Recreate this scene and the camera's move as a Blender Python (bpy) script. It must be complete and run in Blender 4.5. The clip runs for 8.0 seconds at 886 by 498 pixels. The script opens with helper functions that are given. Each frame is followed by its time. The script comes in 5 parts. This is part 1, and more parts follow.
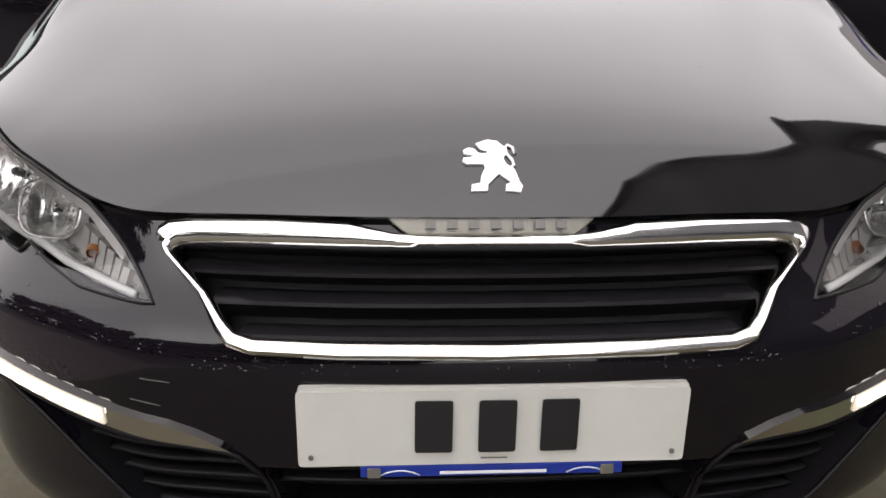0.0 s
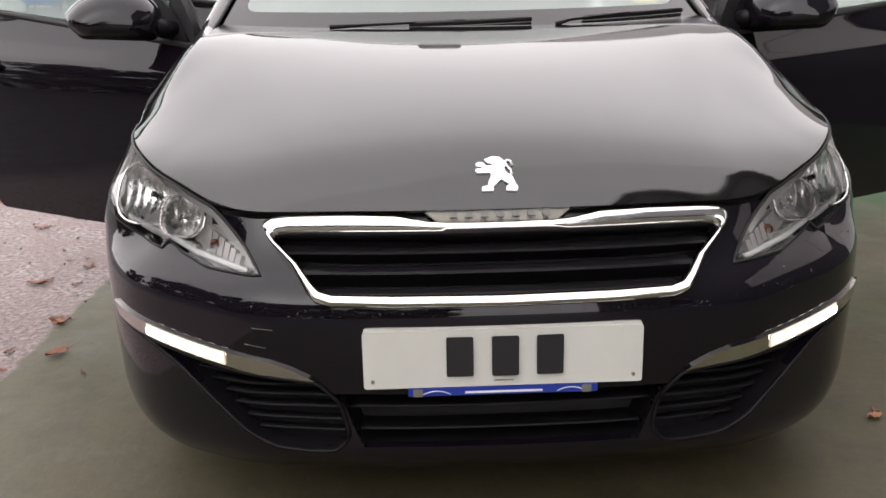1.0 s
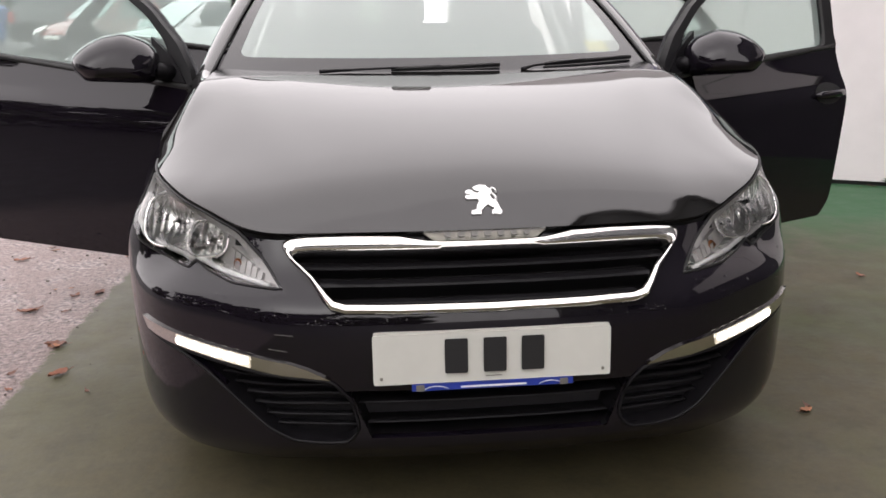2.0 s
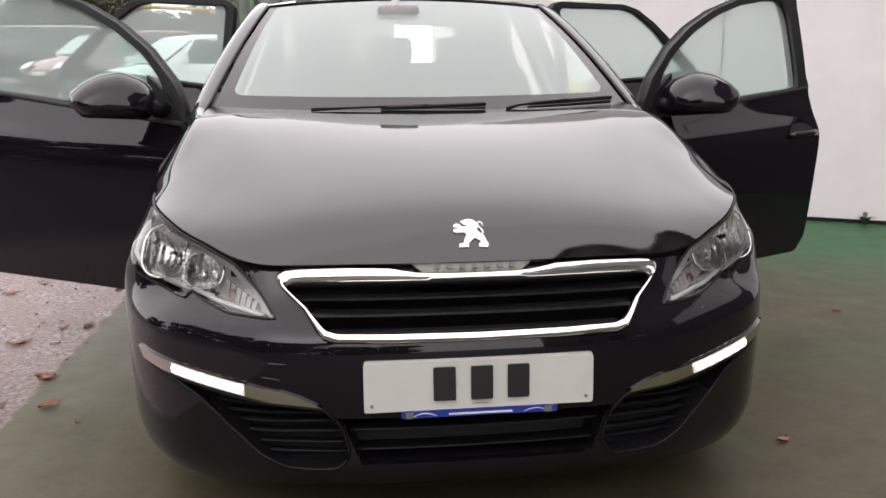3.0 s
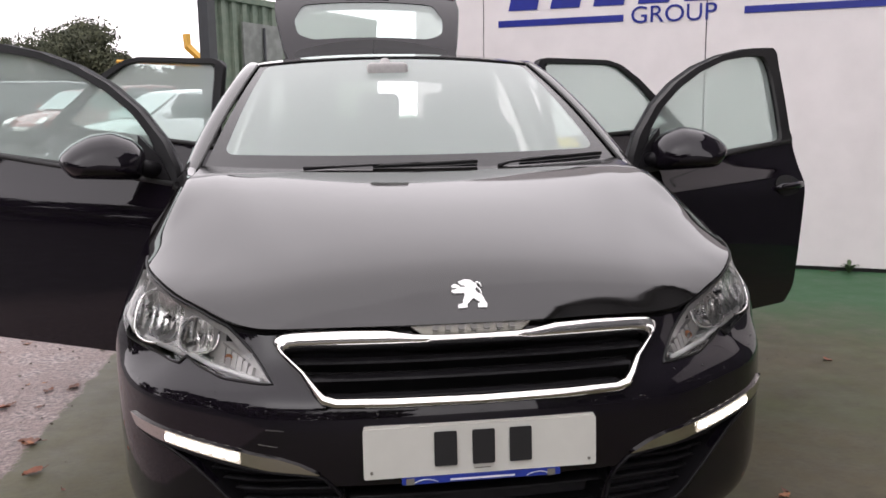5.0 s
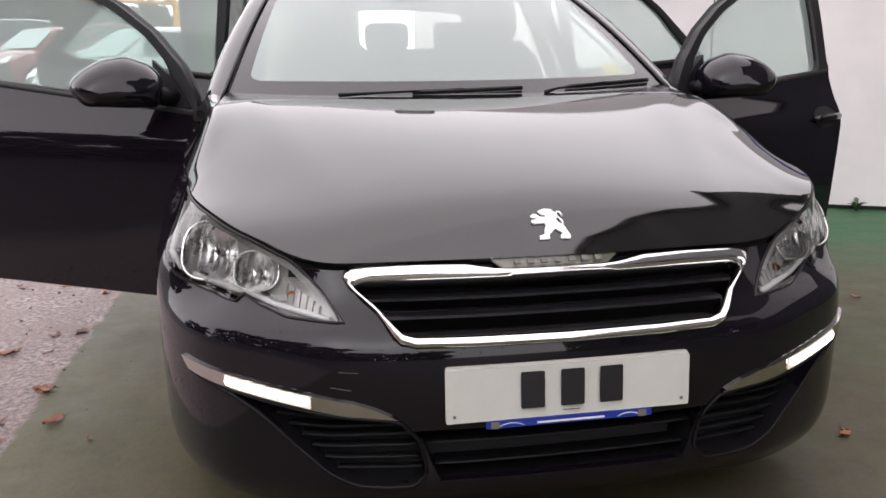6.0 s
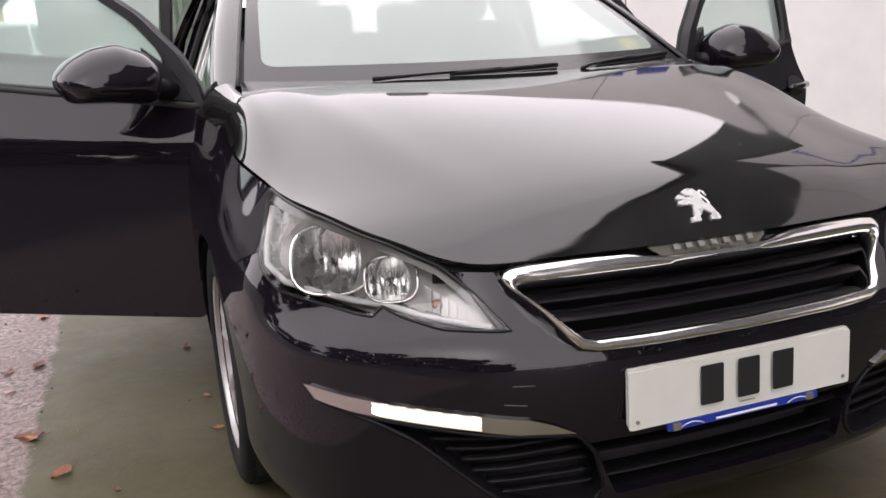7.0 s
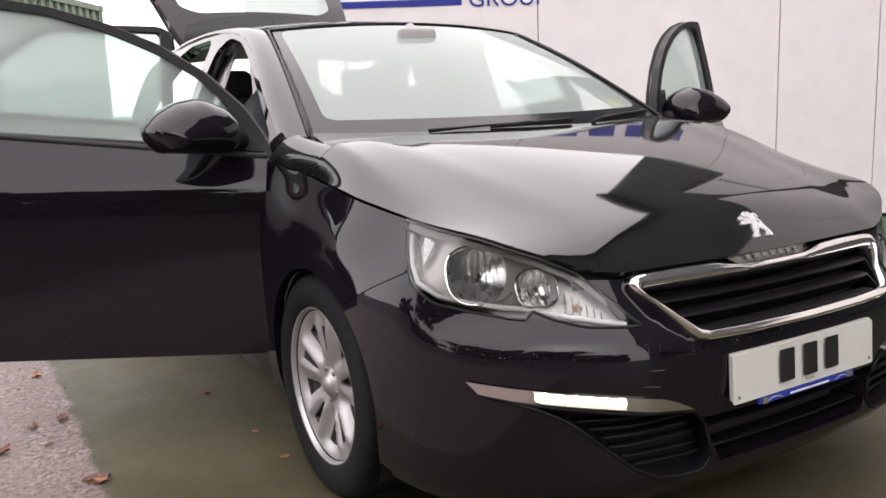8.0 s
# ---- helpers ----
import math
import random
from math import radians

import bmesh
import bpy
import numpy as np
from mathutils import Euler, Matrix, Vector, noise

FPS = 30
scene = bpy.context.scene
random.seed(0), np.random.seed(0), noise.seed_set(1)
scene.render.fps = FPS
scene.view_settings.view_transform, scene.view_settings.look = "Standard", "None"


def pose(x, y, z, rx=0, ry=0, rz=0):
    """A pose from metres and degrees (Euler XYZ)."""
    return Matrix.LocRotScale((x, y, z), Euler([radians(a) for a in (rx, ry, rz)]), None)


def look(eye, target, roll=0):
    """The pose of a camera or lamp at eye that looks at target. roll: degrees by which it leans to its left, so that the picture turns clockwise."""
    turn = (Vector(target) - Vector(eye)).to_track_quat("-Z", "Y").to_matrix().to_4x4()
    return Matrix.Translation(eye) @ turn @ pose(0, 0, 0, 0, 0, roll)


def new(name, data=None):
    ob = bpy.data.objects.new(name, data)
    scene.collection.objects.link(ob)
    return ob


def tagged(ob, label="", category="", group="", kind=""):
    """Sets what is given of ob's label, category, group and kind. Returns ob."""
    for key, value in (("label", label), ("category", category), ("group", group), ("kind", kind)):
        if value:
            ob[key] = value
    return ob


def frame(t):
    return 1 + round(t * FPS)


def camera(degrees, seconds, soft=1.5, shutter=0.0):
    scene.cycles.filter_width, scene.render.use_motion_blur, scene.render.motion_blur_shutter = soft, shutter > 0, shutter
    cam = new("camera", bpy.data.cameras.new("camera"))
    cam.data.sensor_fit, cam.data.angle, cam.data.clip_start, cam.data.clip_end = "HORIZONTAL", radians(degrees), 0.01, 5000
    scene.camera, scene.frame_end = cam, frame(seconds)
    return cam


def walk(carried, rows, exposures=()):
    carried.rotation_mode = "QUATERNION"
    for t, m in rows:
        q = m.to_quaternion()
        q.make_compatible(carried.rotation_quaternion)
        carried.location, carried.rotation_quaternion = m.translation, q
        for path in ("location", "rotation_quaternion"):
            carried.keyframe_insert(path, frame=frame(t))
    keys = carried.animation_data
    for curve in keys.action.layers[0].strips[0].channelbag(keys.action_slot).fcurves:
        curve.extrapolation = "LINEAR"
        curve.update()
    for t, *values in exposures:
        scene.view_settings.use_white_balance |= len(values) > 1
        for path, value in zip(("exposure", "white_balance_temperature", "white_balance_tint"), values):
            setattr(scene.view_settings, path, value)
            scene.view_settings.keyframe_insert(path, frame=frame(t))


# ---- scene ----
cam = camera(56.0, 8.0, 1.6)
PATH = [
    (0, (-0.125, -0.927, 1.088), (-0.022, 0.916, 0.318), 1.2),
    (0.5, (-0.139, -1.17, 1.099), (-0.005, 0.701, 0.406), 1.2),
    (1, (-0.137, -1.412, 1.1), (-0.098, 0.497, 0.502), -1.1),
    (1.5, (-0.212, -1.57, 1.124), (-0.105, 0.348, 0.565), -1.1),
    (3, (-0.271, -1.738, 1.147), (-0.06, 0.202, 0.711), -0.3),
    (3.5, (-0.267, -1.727, 1.153), (-0.066, 0.22, 0.745), -0.6),
    (4, (-0.272, -1.727, 1.159), (-0.066, 0.233, 0.815), -0.5),
    (4.2, (-0.277, -1.735, 1.167), (-0.064, 0.227, 0.848), -0.5),
    (5.3, (-0.339, -1.711, 1.172), (-0.066, 0.244, 0.849), -0.5),
    (5.5, (-0.377, -1.703, 1.158), (-0.108, 0.247, 0.806), 0.3),
    (6, (-0.517, -1.536, 1.112), (-0.196, 0.386, 0.66), -0.7),
    (6.5, (-0.726, -1.338, 1.118), (-0.301, 0.556, 0.634), -0.5),
    (7, (-1.039, -1.203, 1.098), (-0.378, 0.621, 0.61), -2.4),
    (7.5, (-1.343, -1.189, 1.055), (-0.49, 0.577, 0.666), -3.1),
    (8, (-1.702, -1.221, 1.081), (-0.711, 0.483, 0.737), -2.2),
]
walk(cam, [(t, look(eye, target, roll)) for t, eye, target, roll in PATH], [(0, 0.50, 6500, 9), (1.5, 0.48, 6520, 10), (3, 0.37, 6500, 10), (4, 0.34, 6450, 11), (5.5, 0.20, 6400, 12), (6, 0.38, 6400, 12), (6.5, 0.38, 6430, 12), (7, 0.58, 6480, 13), (7.5, 0.62, 6500, 12), (8, 0.51, 6520, 11)])

# ---- daylight: an overcast sky ----
world = bpy.data.worlds.new("overcast")
scene.world = world
world.use_nodes = True
wn, wl = world.node_tree.nodes, world.node_tree.links
sky = wn.new("ShaderNodeTexSky")
sky.sky_type, sky.sun_disc = "NISHITA", False
sky.sun_elevation, sky.sun_rotation = radians(38), radians(200)
sky.air_density, sky.dust_density = 1.0, 4.0
grey = wn.new("ShaderNodeHueSaturation")
grey.inputs["Saturation"].default_value = 0.10
cloud = wn.new("ShaderNodeMix")
cloud.data_type = "RGBA"
cloud.inputs["Factor"].default_value = 0.72
cloud.inputs["B"].default_value = (20.4, 19.05, 19.5, 1)
wl.new(sky.outputs["Color"], grey.inputs["Color"])
wl.new(grey.outputs["Color"], cloud.inputs["A"])
wl.new(cloud.outputs["Result"], wn["Background"].inputs["Color"])
wn["Background"].inputs["Strength"].default_value = 0.12
sun = new("sun", bpy.data.lights.new("sun", "SUN"))
sun.data.energy, sun.data.angle, sun.data.color = 0.5, radians(120), (1.0, 0.97, 0.93)
sun.matrix_world = pose(0, 0, 20, 52, 0, 200 - 180 + 180)


# ---- materials ----
def material(name, colour, rough=0.5, metal=0.0, coat=0.0, spec=0.5, vary=0.0, scale=20.0, bump=0.0, colour2=None, rough_vary=0.0, big=0.0):
    """Principled material whose colour, gloss and relief wander at two scales."""
    m = bpy.data.materials.new(name)
    m.use_nodes = True
    n, l = m.node_tree.nodes, m.node_tree.links
    p = n["Principled BSDF"]
    p.inputs["Base Color"].default_value = (*colour, 1)
    p.inputs["Roughness"].default_value, p.inputs["Metallic"].default_value = rough, metal
    p.inputs["Coat Weight"].default_value, p.inputs["Specular IOR Level"].default_value = coat, spec
    p.inputs["Coat Roughness"].default_value = 0.03
    if vary or bump or rough_vary or big:
        at = n.new("ShaderNodeTexCoord")
        fine, wide = n.new("ShaderNodeTexNoise"), n.new("ShaderNodeTexNoise")
        fine.inputs["Scale"].default_value, fine.inputs["Detail"].default_value = scale, 8
        wide.inputs["Scale"].default_value, wide.inputs["Detail"].default_value = scale / 14, 5
        for t in (fine, wide):
            l.new(at.outputs["Object"], t.inputs["Vector"])
        both = n.new("ShaderNodeMath")
        both.operation = "MULTIPLY_ADD"
        both.inputs[1].default_value = 0.5
        half = n.new("ShaderNodeMath")
        half.operation = "MULTIPLY"
        half.inputs[1].default_value = 0.5
        l.new(wide.outputs["Fac"], half.inputs[0])
        l.new(fine.outputs["Fac"], both.inputs[0])
        l.new(half.outputs[0], both.inputs[2])
        if vary:
            ramp = n.new("ShaderNodeValToRGB")
            c2 = colour2 or tuple(min(1, c * (1 + vary)) for c in colour)
            c1 = colour if colour2 else tuple(c * (1 - vary) for c in colour)
            ramp.color_ramp.elements[0].position, ramp.color_ramp.elements[1].position = 0.36, 0.64
            ramp.color_ramp.elements[0].color, ramp.color_ramp.elements[1].color = (*c1, 1), (*c2, 1)
            l.new(both.outputs[0], ramp.inputs["Fac"])
            l.new(ramp.outputs["Color"], p.inputs["Base Color"])
        if rough_vary:
            r = n.new("ShaderNodeMapRange")
            r.inputs["From Min"].default_value, r.inputs["From Max"].default_value = 0.35, 0.65
            r.inputs["To Min"].default_value, r.inputs["To Max"].default_value = max(0.0, rough - rough_vary), rough + rough_vary
            l.new(both.outputs[0], r.inputs["Value"])
            l.new(r.outputs["Result"], p.inputs["Roughness"])
        if bump:
            b = n.new("ShaderNodeBump")
            b.inputs["Strength"].default_value, b.inputs["Distance"].default_value = min(1, bump), 0.004
            l.new(fine.outputs["Fac"], b.inputs["Height"])
            l.new(b.outputs["Normal"], p.inputs["Normal"])
    return m


def glass_material(name, tint, ior=1.5, gloss=0.0, haze=0.0):
    """Thin clear pane: lets light straight through, mirrors by the angle."""
    m = bpy.data.materials.new(name)
    m.use_nodes = True
    n, l = m.node_tree.nodes, m.node_tree.links
    n.remove(n["Principled BSDF"])
    clear, shine, mix, fres = n.new("ShaderNodeBsdfTransparent"), n.new("ShaderNodeBsdfGlossy"), n.new("ShaderNodeMixShader"), n.new("ShaderNodeFresnel")
    clear.inputs["Color"].default_value = (*tint, 1)
    shine.inputs["Roughness"].default_value = gloss
    fres.inputs["IOR"].default_value = ior
    l.new(fres.outputs[0], mix.inputs["Fac"])
    l.new(clear.outputs[0], mix.inputs[1])
    l.new(shine.outputs[0], mix.inputs[2])
    last = mix
    # pale diffuse film: haze painted into the pane to brighten it
    if haze:
        film, both = n.new("ShaderNodeBsdfDiffuse"), n.new("ShaderNodeMixShader")
        film.inputs["Color"].default_value = (0.72, 0.82, 0.78, 1)
        both.inputs["Fac"].default_value = haze
        l.new(mix.outputs[0], both.inputs[1])
        l.new(film.outputs[0], both.inputs[2])
        last = both
    l.new(last.outputs[0], n["Material Output"].inputs["Surface"])
    return m


def glow_material(name, colour, power):
    m = bpy.data.materials.new(name)
    m.use_nodes = True
    p = m.node_tree.nodes["Principled BSDF"]
    p.inputs["Base Color"].default_value = (0.25, 0.25, 0.25, 1)
    p.inputs["Emission Color"].default_value, p.inputs["Emission Strength"].default_value = (*colour, 1), power
    return m


PAINT = material("black_paint", (0.0060, 0.0046, 0.0074), 0.035, 0.0, 0.0, 0.42, rough_vary=0.02, scale=30)
# streaky lit copy of the black paint, brighter for panels facing the sky
SKYLIT_PAINT = material("skylit_black_paint", (0.0068, 0.0064, 0.0062), 0.045, 0.0, 0.0, 0.78, vary=0.5, rough_vary=0.025, scale=16)
CHROME = material("chrome", (0.80, 0.79, 0.77), 0.11, 1.0, rough_vary=0.04, scale=25)
SATIN = material("satin_chrome", (0.62, 0.60, 0.58), 0.16, 1.0, rough_vary=0.05, scale=30)
PLASTIC = material("black_plastic", (0.0075, 0.0070, 0.0082), 0.45, 0.0, 0.0, 0.18, vary=0.3, scale=300, bump=0.15)
GLOSSY = material("gloss_black_plastic", (0.008, 0.008, 0.009), 0.18)
GAP = material("shut_gap", (0.004, 0.004, 0.004), 0.8)
RUBBER = material("rubber_seal", (0.010, 0.010, 0.010), 0.55, vary=0.2, scale=80)
TYRE = material("tyre_rubber", (0.010, 0.010, 0.011), 0.75, 0.0, 0.0, 0.15, vary=0.35, scale=60, bump=0.3)
ALLOY = material("alloy", (0.47, 0.46, 0.46), 0.42, 0.85, rough_vary=0.06, scale=40)
FRAME = material("frame_trim", (0.010, 0.010, 0.011), 0.5, 0.0, 0.0, 0.22, vary=0.2, scale=60)
DARK = material("dark_cavity", (0.011, 0.010, 0.012), 0.7)
FABRIC = material("seat_fabric", (0.040, 0.040, 0.046), 0.85, vary=0.35, scale=120, bump=0.4)
TRIM = material("dash_plastic", (0.090, 0.092, 0.096), 0.6, vary=0.2, scale=200, bump=0.2)
LINER = material("headliner", (0.42, 0.42, 0.40), 0.9, vary=0.08, scale=60)
PILLAR_TRIM = material("pillar_trim", (0.72, 0.74, 0.72), 0.7, vary=0.06, scale=60)
SCREEN = glass_material("windscreen_glass", (0.84, 0.91, 0.88), 1.62, 0.0, 0.30)
PANE = glass_material("door_glass", (0.70, 0.82, 0.78), 1.55, 0.0, 0.30)
LENS = glass_material("headlamp_lens", (0.97, 0.97, 0.97), 1.62, 0.0)
CLEAR = glass_material("clear_plastic", (0.90, 0.89, 0.85), 1.5, 0.03)
REFLECTOR = material("reflector", (0.96, 0.96, 0.94), 0.26, 1.0, rough_vary=0.05, scale=50)
HOUSING = material("lamp_housing", (0.46, 0.45, 0.43), 0.30, 0.25, vary=0.08, scale=40)
AMBER = material("amber_bulb", (0.50, 0.19, 0.07), 0.25, 0.0, 0.5)
LAMP = glow_material("running_lamp", (1.0, 0.86, 0.66), 0.55)
LED = glow_material("led_point", (1.0, 0.95, 0.84), 5.0)
GUIDE = material("frosted_guide", (0.80, 0.80, 0.78), 0.35, 0.0, 0.4)
PLATE = material("plate_white", (0.59, 0.59, 0.54), 0.32, vary=0.05, scale=14, coat=0.3)
INK = material("plate_black", (0.012, 0.012, 0.013), 0.4)
BLUE = material("strip_blue", (0.010, 0.030, 0.26), 0.35, vary=0.1, scale=30)
WHITE = material("white_print", (0.75, 0.76, 0.80), 0.4)
SCREW = material("screw_cap", (0.20, 0.19, 0.16), 0.5, 0.5)
YELLOW = material("yellow_paper", (0.75, 0.60, 0.05), 0.6, vary=0.1, scale=60)
RED_LENS = material("red_lens", (0.35, 0.012, 0.012), 0.12, coat=0.6)
GATE_TRIM = material("gate_lining_plastic", (0.030, 0.030, 0.033), 0.6, vary=0.2, scale=150, bump=0.1)
DULL = material("dull_lettering", (0.15, 0.145, 0.135), 0.5)
BRIGHT = material("bright_badge", (0.80, 0.80, 0.79), 0.28, 0.55, rough_vary=0.08, scale=60)
STRIP_GREY = material("silvered_plastic", (0.24, 0.235, 0.21), 0.28, 0.3, vary=0.15, scale=60)
MIRROR_GREY = material("grey_moulding", (0.36, 0.35, 0.34), 0.6, vary=0.1, scale=80)
DROP = material("water_drop", (0.02, 0.02, 0.022), 0.03, 0.0, 1.0)


# ---- building blocks ----
def part(name, bm, mat, parent=None, label="", smooth=True, m=None):
    """Links a bmesh as one mesh object under a thing or a part."""
    me = bpy.data.meshes.new(name)
    bm.to_mesh(me)
    bm.free()
    if smooth:
        me.polygons.foreach_set("use_smooth", [True] * len(me.polygons))
    me.materials.append(mat)
    ob = new(name, me)
    if m is not None:
        ob.matrix_basis = m
    if parent:
        ob.parent = parent
    if label:
        ob["label"] = label
    return ob


def thing(name, label, category, group="", m=None):
    ob = new(name)
    ob.empty_display_size = 0.1
    if m is not None:
        ob.matrix_basis = m
    return tagged(ob, label, category, group)


def crisp(bm, degrees=32):
    """Splits edges sharper than this, so that smooth shading keeps them hard."""
    bm.normal_update()
    bmesh.ops.split_edges(bm, edges=[e for e in bm.edges if len(e.link_faces) == 2 and e.calc_face_angle(0) > radians(degrees)])
    return bm


def box(x0, x1, y0, y1, z0, z1, bevel=0.0, seg=2):
    bm = bmesh.new()
    bmesh.ops.create_cube(bm, size=1)
    for v in bm.verts:
        v.co = Vector((x0 if v.co.x < 0 else x1, y0 if v.co.y < 0 else y1, z0 if v.co.z < 0 else z1))
    if bevel:
        bmesh.ops.bevel(bm, geom=bm.edges[:], offset=bevel, segments=seg, affect="EDGES", profile=0.5)
    bmesh.ops.recalc_face_normals(bm, faces=bm.faces[:])
    return bm


def loft(rows, closed=False, caps=False):
    """Skin over rows of points; closed: each row is a loop."""
    bm = bmesh.new()
    vs = [[bm.verts.new(p) for p in r] for r in rows]
    n = len(rows[0])
    for a, b in zip(vs, vs[1:]):
        for i in range(n if closed else n - 1):
            j = (i + 1) % n
            bm.faces.new((a[i], a[j], b[j], b[i]))
    if caps and closed:
        bm.faces.new(vs[0][::-1])
        bm.faces.new(vs[-1])
    bmesh.ops.recalc_face_normals(bm, faces=bm.faces[:])
    return bm


def tube(points, radius, n=8, taper=None):
    """A round bar along points."""
    pts = [Vector(p) for p in points]
    rows = []
    for i, p in enumerate(pts):
        d = (pts[min(i + 1, len(pts) - 1)] - pts[max(i - 1, 0)]).normalized()
        a = d.cross(Vector((0, 0, 1)) if abs(d.z) < 0.9 else Vector((1, 0, 0))).normalized()
        b = d.cross(a)
        r = radius * (taper[i] if taper else 1)
        rows.append([p + (a * math.cos(2 * math.pi * k / n) + b * math.sin(2 * math.pi * k / n)) * r for k in range(n)])
    return loft(rows, True, True)


def lathe(profile, n=40, axis="x"):
    """Turns (radius, along) round the x axis."""
    return loft([[(h, r * math.cos(2 * math.pi * k / n), r * math.sin(2 * math.pi * k / n)) for k in range(n)] for r, h in profile], True)


def inside(poly, x, y):
    hit = False
    for (x0, y0), (x1, y1) in zip(poly, poly[1:] + poly[:1]):
        if (y0 > y) != (y1 > y) and x < (x1 - x0) * (y - y0) / (y1 - y0) + x0:
            hit = not hit
    return hit


def rounded(poly, r, n=3):
    """The polygon with its corners rounded off by about r."""
    out = []
    for i, p in enumerate(poly):
        p, a, b = Vector(p), Vector(poly[i - 1]), Vector(poly[(i + 1) % len(poly)])
        da, db = a - p, b - p
        q = min(r, 0.45 * da.length, 0.45 * db.length)
        s, e = p + da.normalized() * q, p + db.normalized() * q
        for k in range(n + 1):
            t = k / n
            v = s * (1 - t) ** 2 + p * 2 * t * (1 - t) + e * t * t
            out.append((v.x, v.y))
    return out


def sheet(outline, place, step=0.02, holes=(), depth=0.012, core=(0, 1.8, 0.5), flange=True):
    """A thin panel: the outline with its holes in (u, v), carried to its place by place(u, v), with turned-in edges."""
    us, vs = [p[0] for p in outline], [p[1] for p in outline]
    nu, nv = max(2, round((max(us) - min(us)) / step)), max(2, round((max(vs) - min(vs)) / step))
    bm = bmesh.new()
    grid = [[bm.verts.new((min(us) - 1e-4 + (max(us) - min(us) + 2e-4) * i / nu, min(vs) - 1e-4 + (max(vs) - min(vs) + 2e-4) * j / nv, 0)) for j in range(nv + 1)] for i in range(nu + 1)]
    for i in range(nu):
        for j in range(nv):
            bm.faces.new((grid[i][j], grid[i + 1][j], grid[i + 1][j + 1], grid[i][j + 1]))
    loops = [list(outline)] + [list(h) for h in holes]
    for loop in loops:
        for (x0, y0), (x1, y1) in zip(loop, loop[1:] + loop[:1]):
            if math.hypot(x1 - x0, y1 - y0) < 1e-6:
                continue
            lo_x, hi_x, lo_y, hi_y = min(x0, x1) - step * 0.05, max(x0, x1) + step * 0.05, min(y0, y1) - step * 0.05, max(y0, y1) + step * 0.05
            near = []
            for f in bm.faces:
                fx, fy = [v.co.x for v in f.verts], [v.co.y for v in f.verts]
                if max(fx) >= lo_x and min(fx) <= hi_x and max(fy) >= lo_y and min(fy) <= hi_y:
                    near.append(f)
            geom = set(near)
            for f in near:
                geom.update(f.edges)
                geom.update(f.verts)
            bmesh.ops.bisect_plane(bm, geom=list(geom), dist=1e-6, plane_co=(x0, y0, 0), plane_no=(y1 - y0, x0 - x1, 0))
    gone = []
    for f in bm.faces:
        c = f.calc_center_median()
        if not inside(loops[0], c.x, c.y) or any(inside(h, c.x, c.y) for h in loops[1:]):
            gone.append(f)
    bmesh.ops.delete(bm, geom=gone, context="FACES")
    for v in bm.verts:
        v.co = Vector(place(v.co.x, v.co.y))
    bm.normal_update()
    core = Vector(core)
    if sum((f.calc_center_median() - core).dot(f.normal) * f.calc_area() for f in bm.faces) < 0:
        bmesh.ops.reverse_faces(bm, faces=bm.faces[:])
        bm.normal_update()
    if flange:
        rim = [e for e in bm.edges if len(e.link_faces) == 1]
        top, low = {}, {}
        for e in rim:
            for v in e.verts:
                if v not in top:
                    top[v], low[v] = v.co.copy(), v.co - v.normal * depth
        made_t, made_l = {v: bm.verts.new(c) for v, c in top.items()}, {v: bm.verts.new(c) for v, c in low.items()}
        for e in rim:
            l = e.link_loops[0]
            a, b = l.vert, l.link_loop_next.vert
            bm.faces.new((made_t[b], made_t[a], made_l[a], made_l[b]))
    return bm


def prism(poly, place, depth):
    """A flat-topped block with this outline: place(u, v, w) with w from 0 down to -depth."""
    bm = bmesh.new()
    top, low = [bm.verts.new(place(u, v, 0)) for u, v in poly], [bm.verts.new(place(u, v, -depth)) for u, v in poly]
    n = len(poly)
    bm.faces.new(top)
    bm.faces.new(low[::-1])
    for i in range(n):
        bm.faces.new((top[i - 1], low[i - 1], low[i], top[i]))
    bmesh.ops.recalc_face_normals(bm, faces=bm.faces[:])
    return bm


def resample(loop, n):
    """n points at even steps round a closed loop."""
    p = np.array(list(loop) + [loop[0]], float)
    s = np.concatenate([[0], np.cumsum(np.hypot(*np.diff(p, axis=0).T))])
    return [(float(np.interp(d, s, p[:, 0])), float(np.interp(d, s, p[:, 1]))) for d in np.linspace(0, s[-1], n, endpoint=False)]


def mirrored(poly):
    return [(-u, v) for u, v in poly][::-1]


# ---- the car's painted front, as a surface ----
def curve(knots, n=400):
    """Smooth curve through knots (rows of numbers), as a dense table."""
    k = [np.array(p, float) for p in knots]
    k = [2 * k[0] - k[1]] + k + [2 * k[-1] - k[-2]]
    out = []
    m = max(2, n // (len(k) - 3))
    for i in range(1, len(k) - 2):
        a, b, c, d = k[i - 1:i + 3]
        for j in range(m):
            t = j / m
            out.append(0.5 * (2 * b + (c - a) * t + (2 * a - 5 * b + 4 * c - d) * t * t + (3 * b - a - 3 * c + d) * t ** 3))
    out.append(k[-2])
    return np.array(out)
def graph(knots, n=200):
    """A smooth function y(x) through knots."""
    c = curve(knots, n)
    return lambda x: float(np.interp(x, c[:, 0], c[:, 1]))

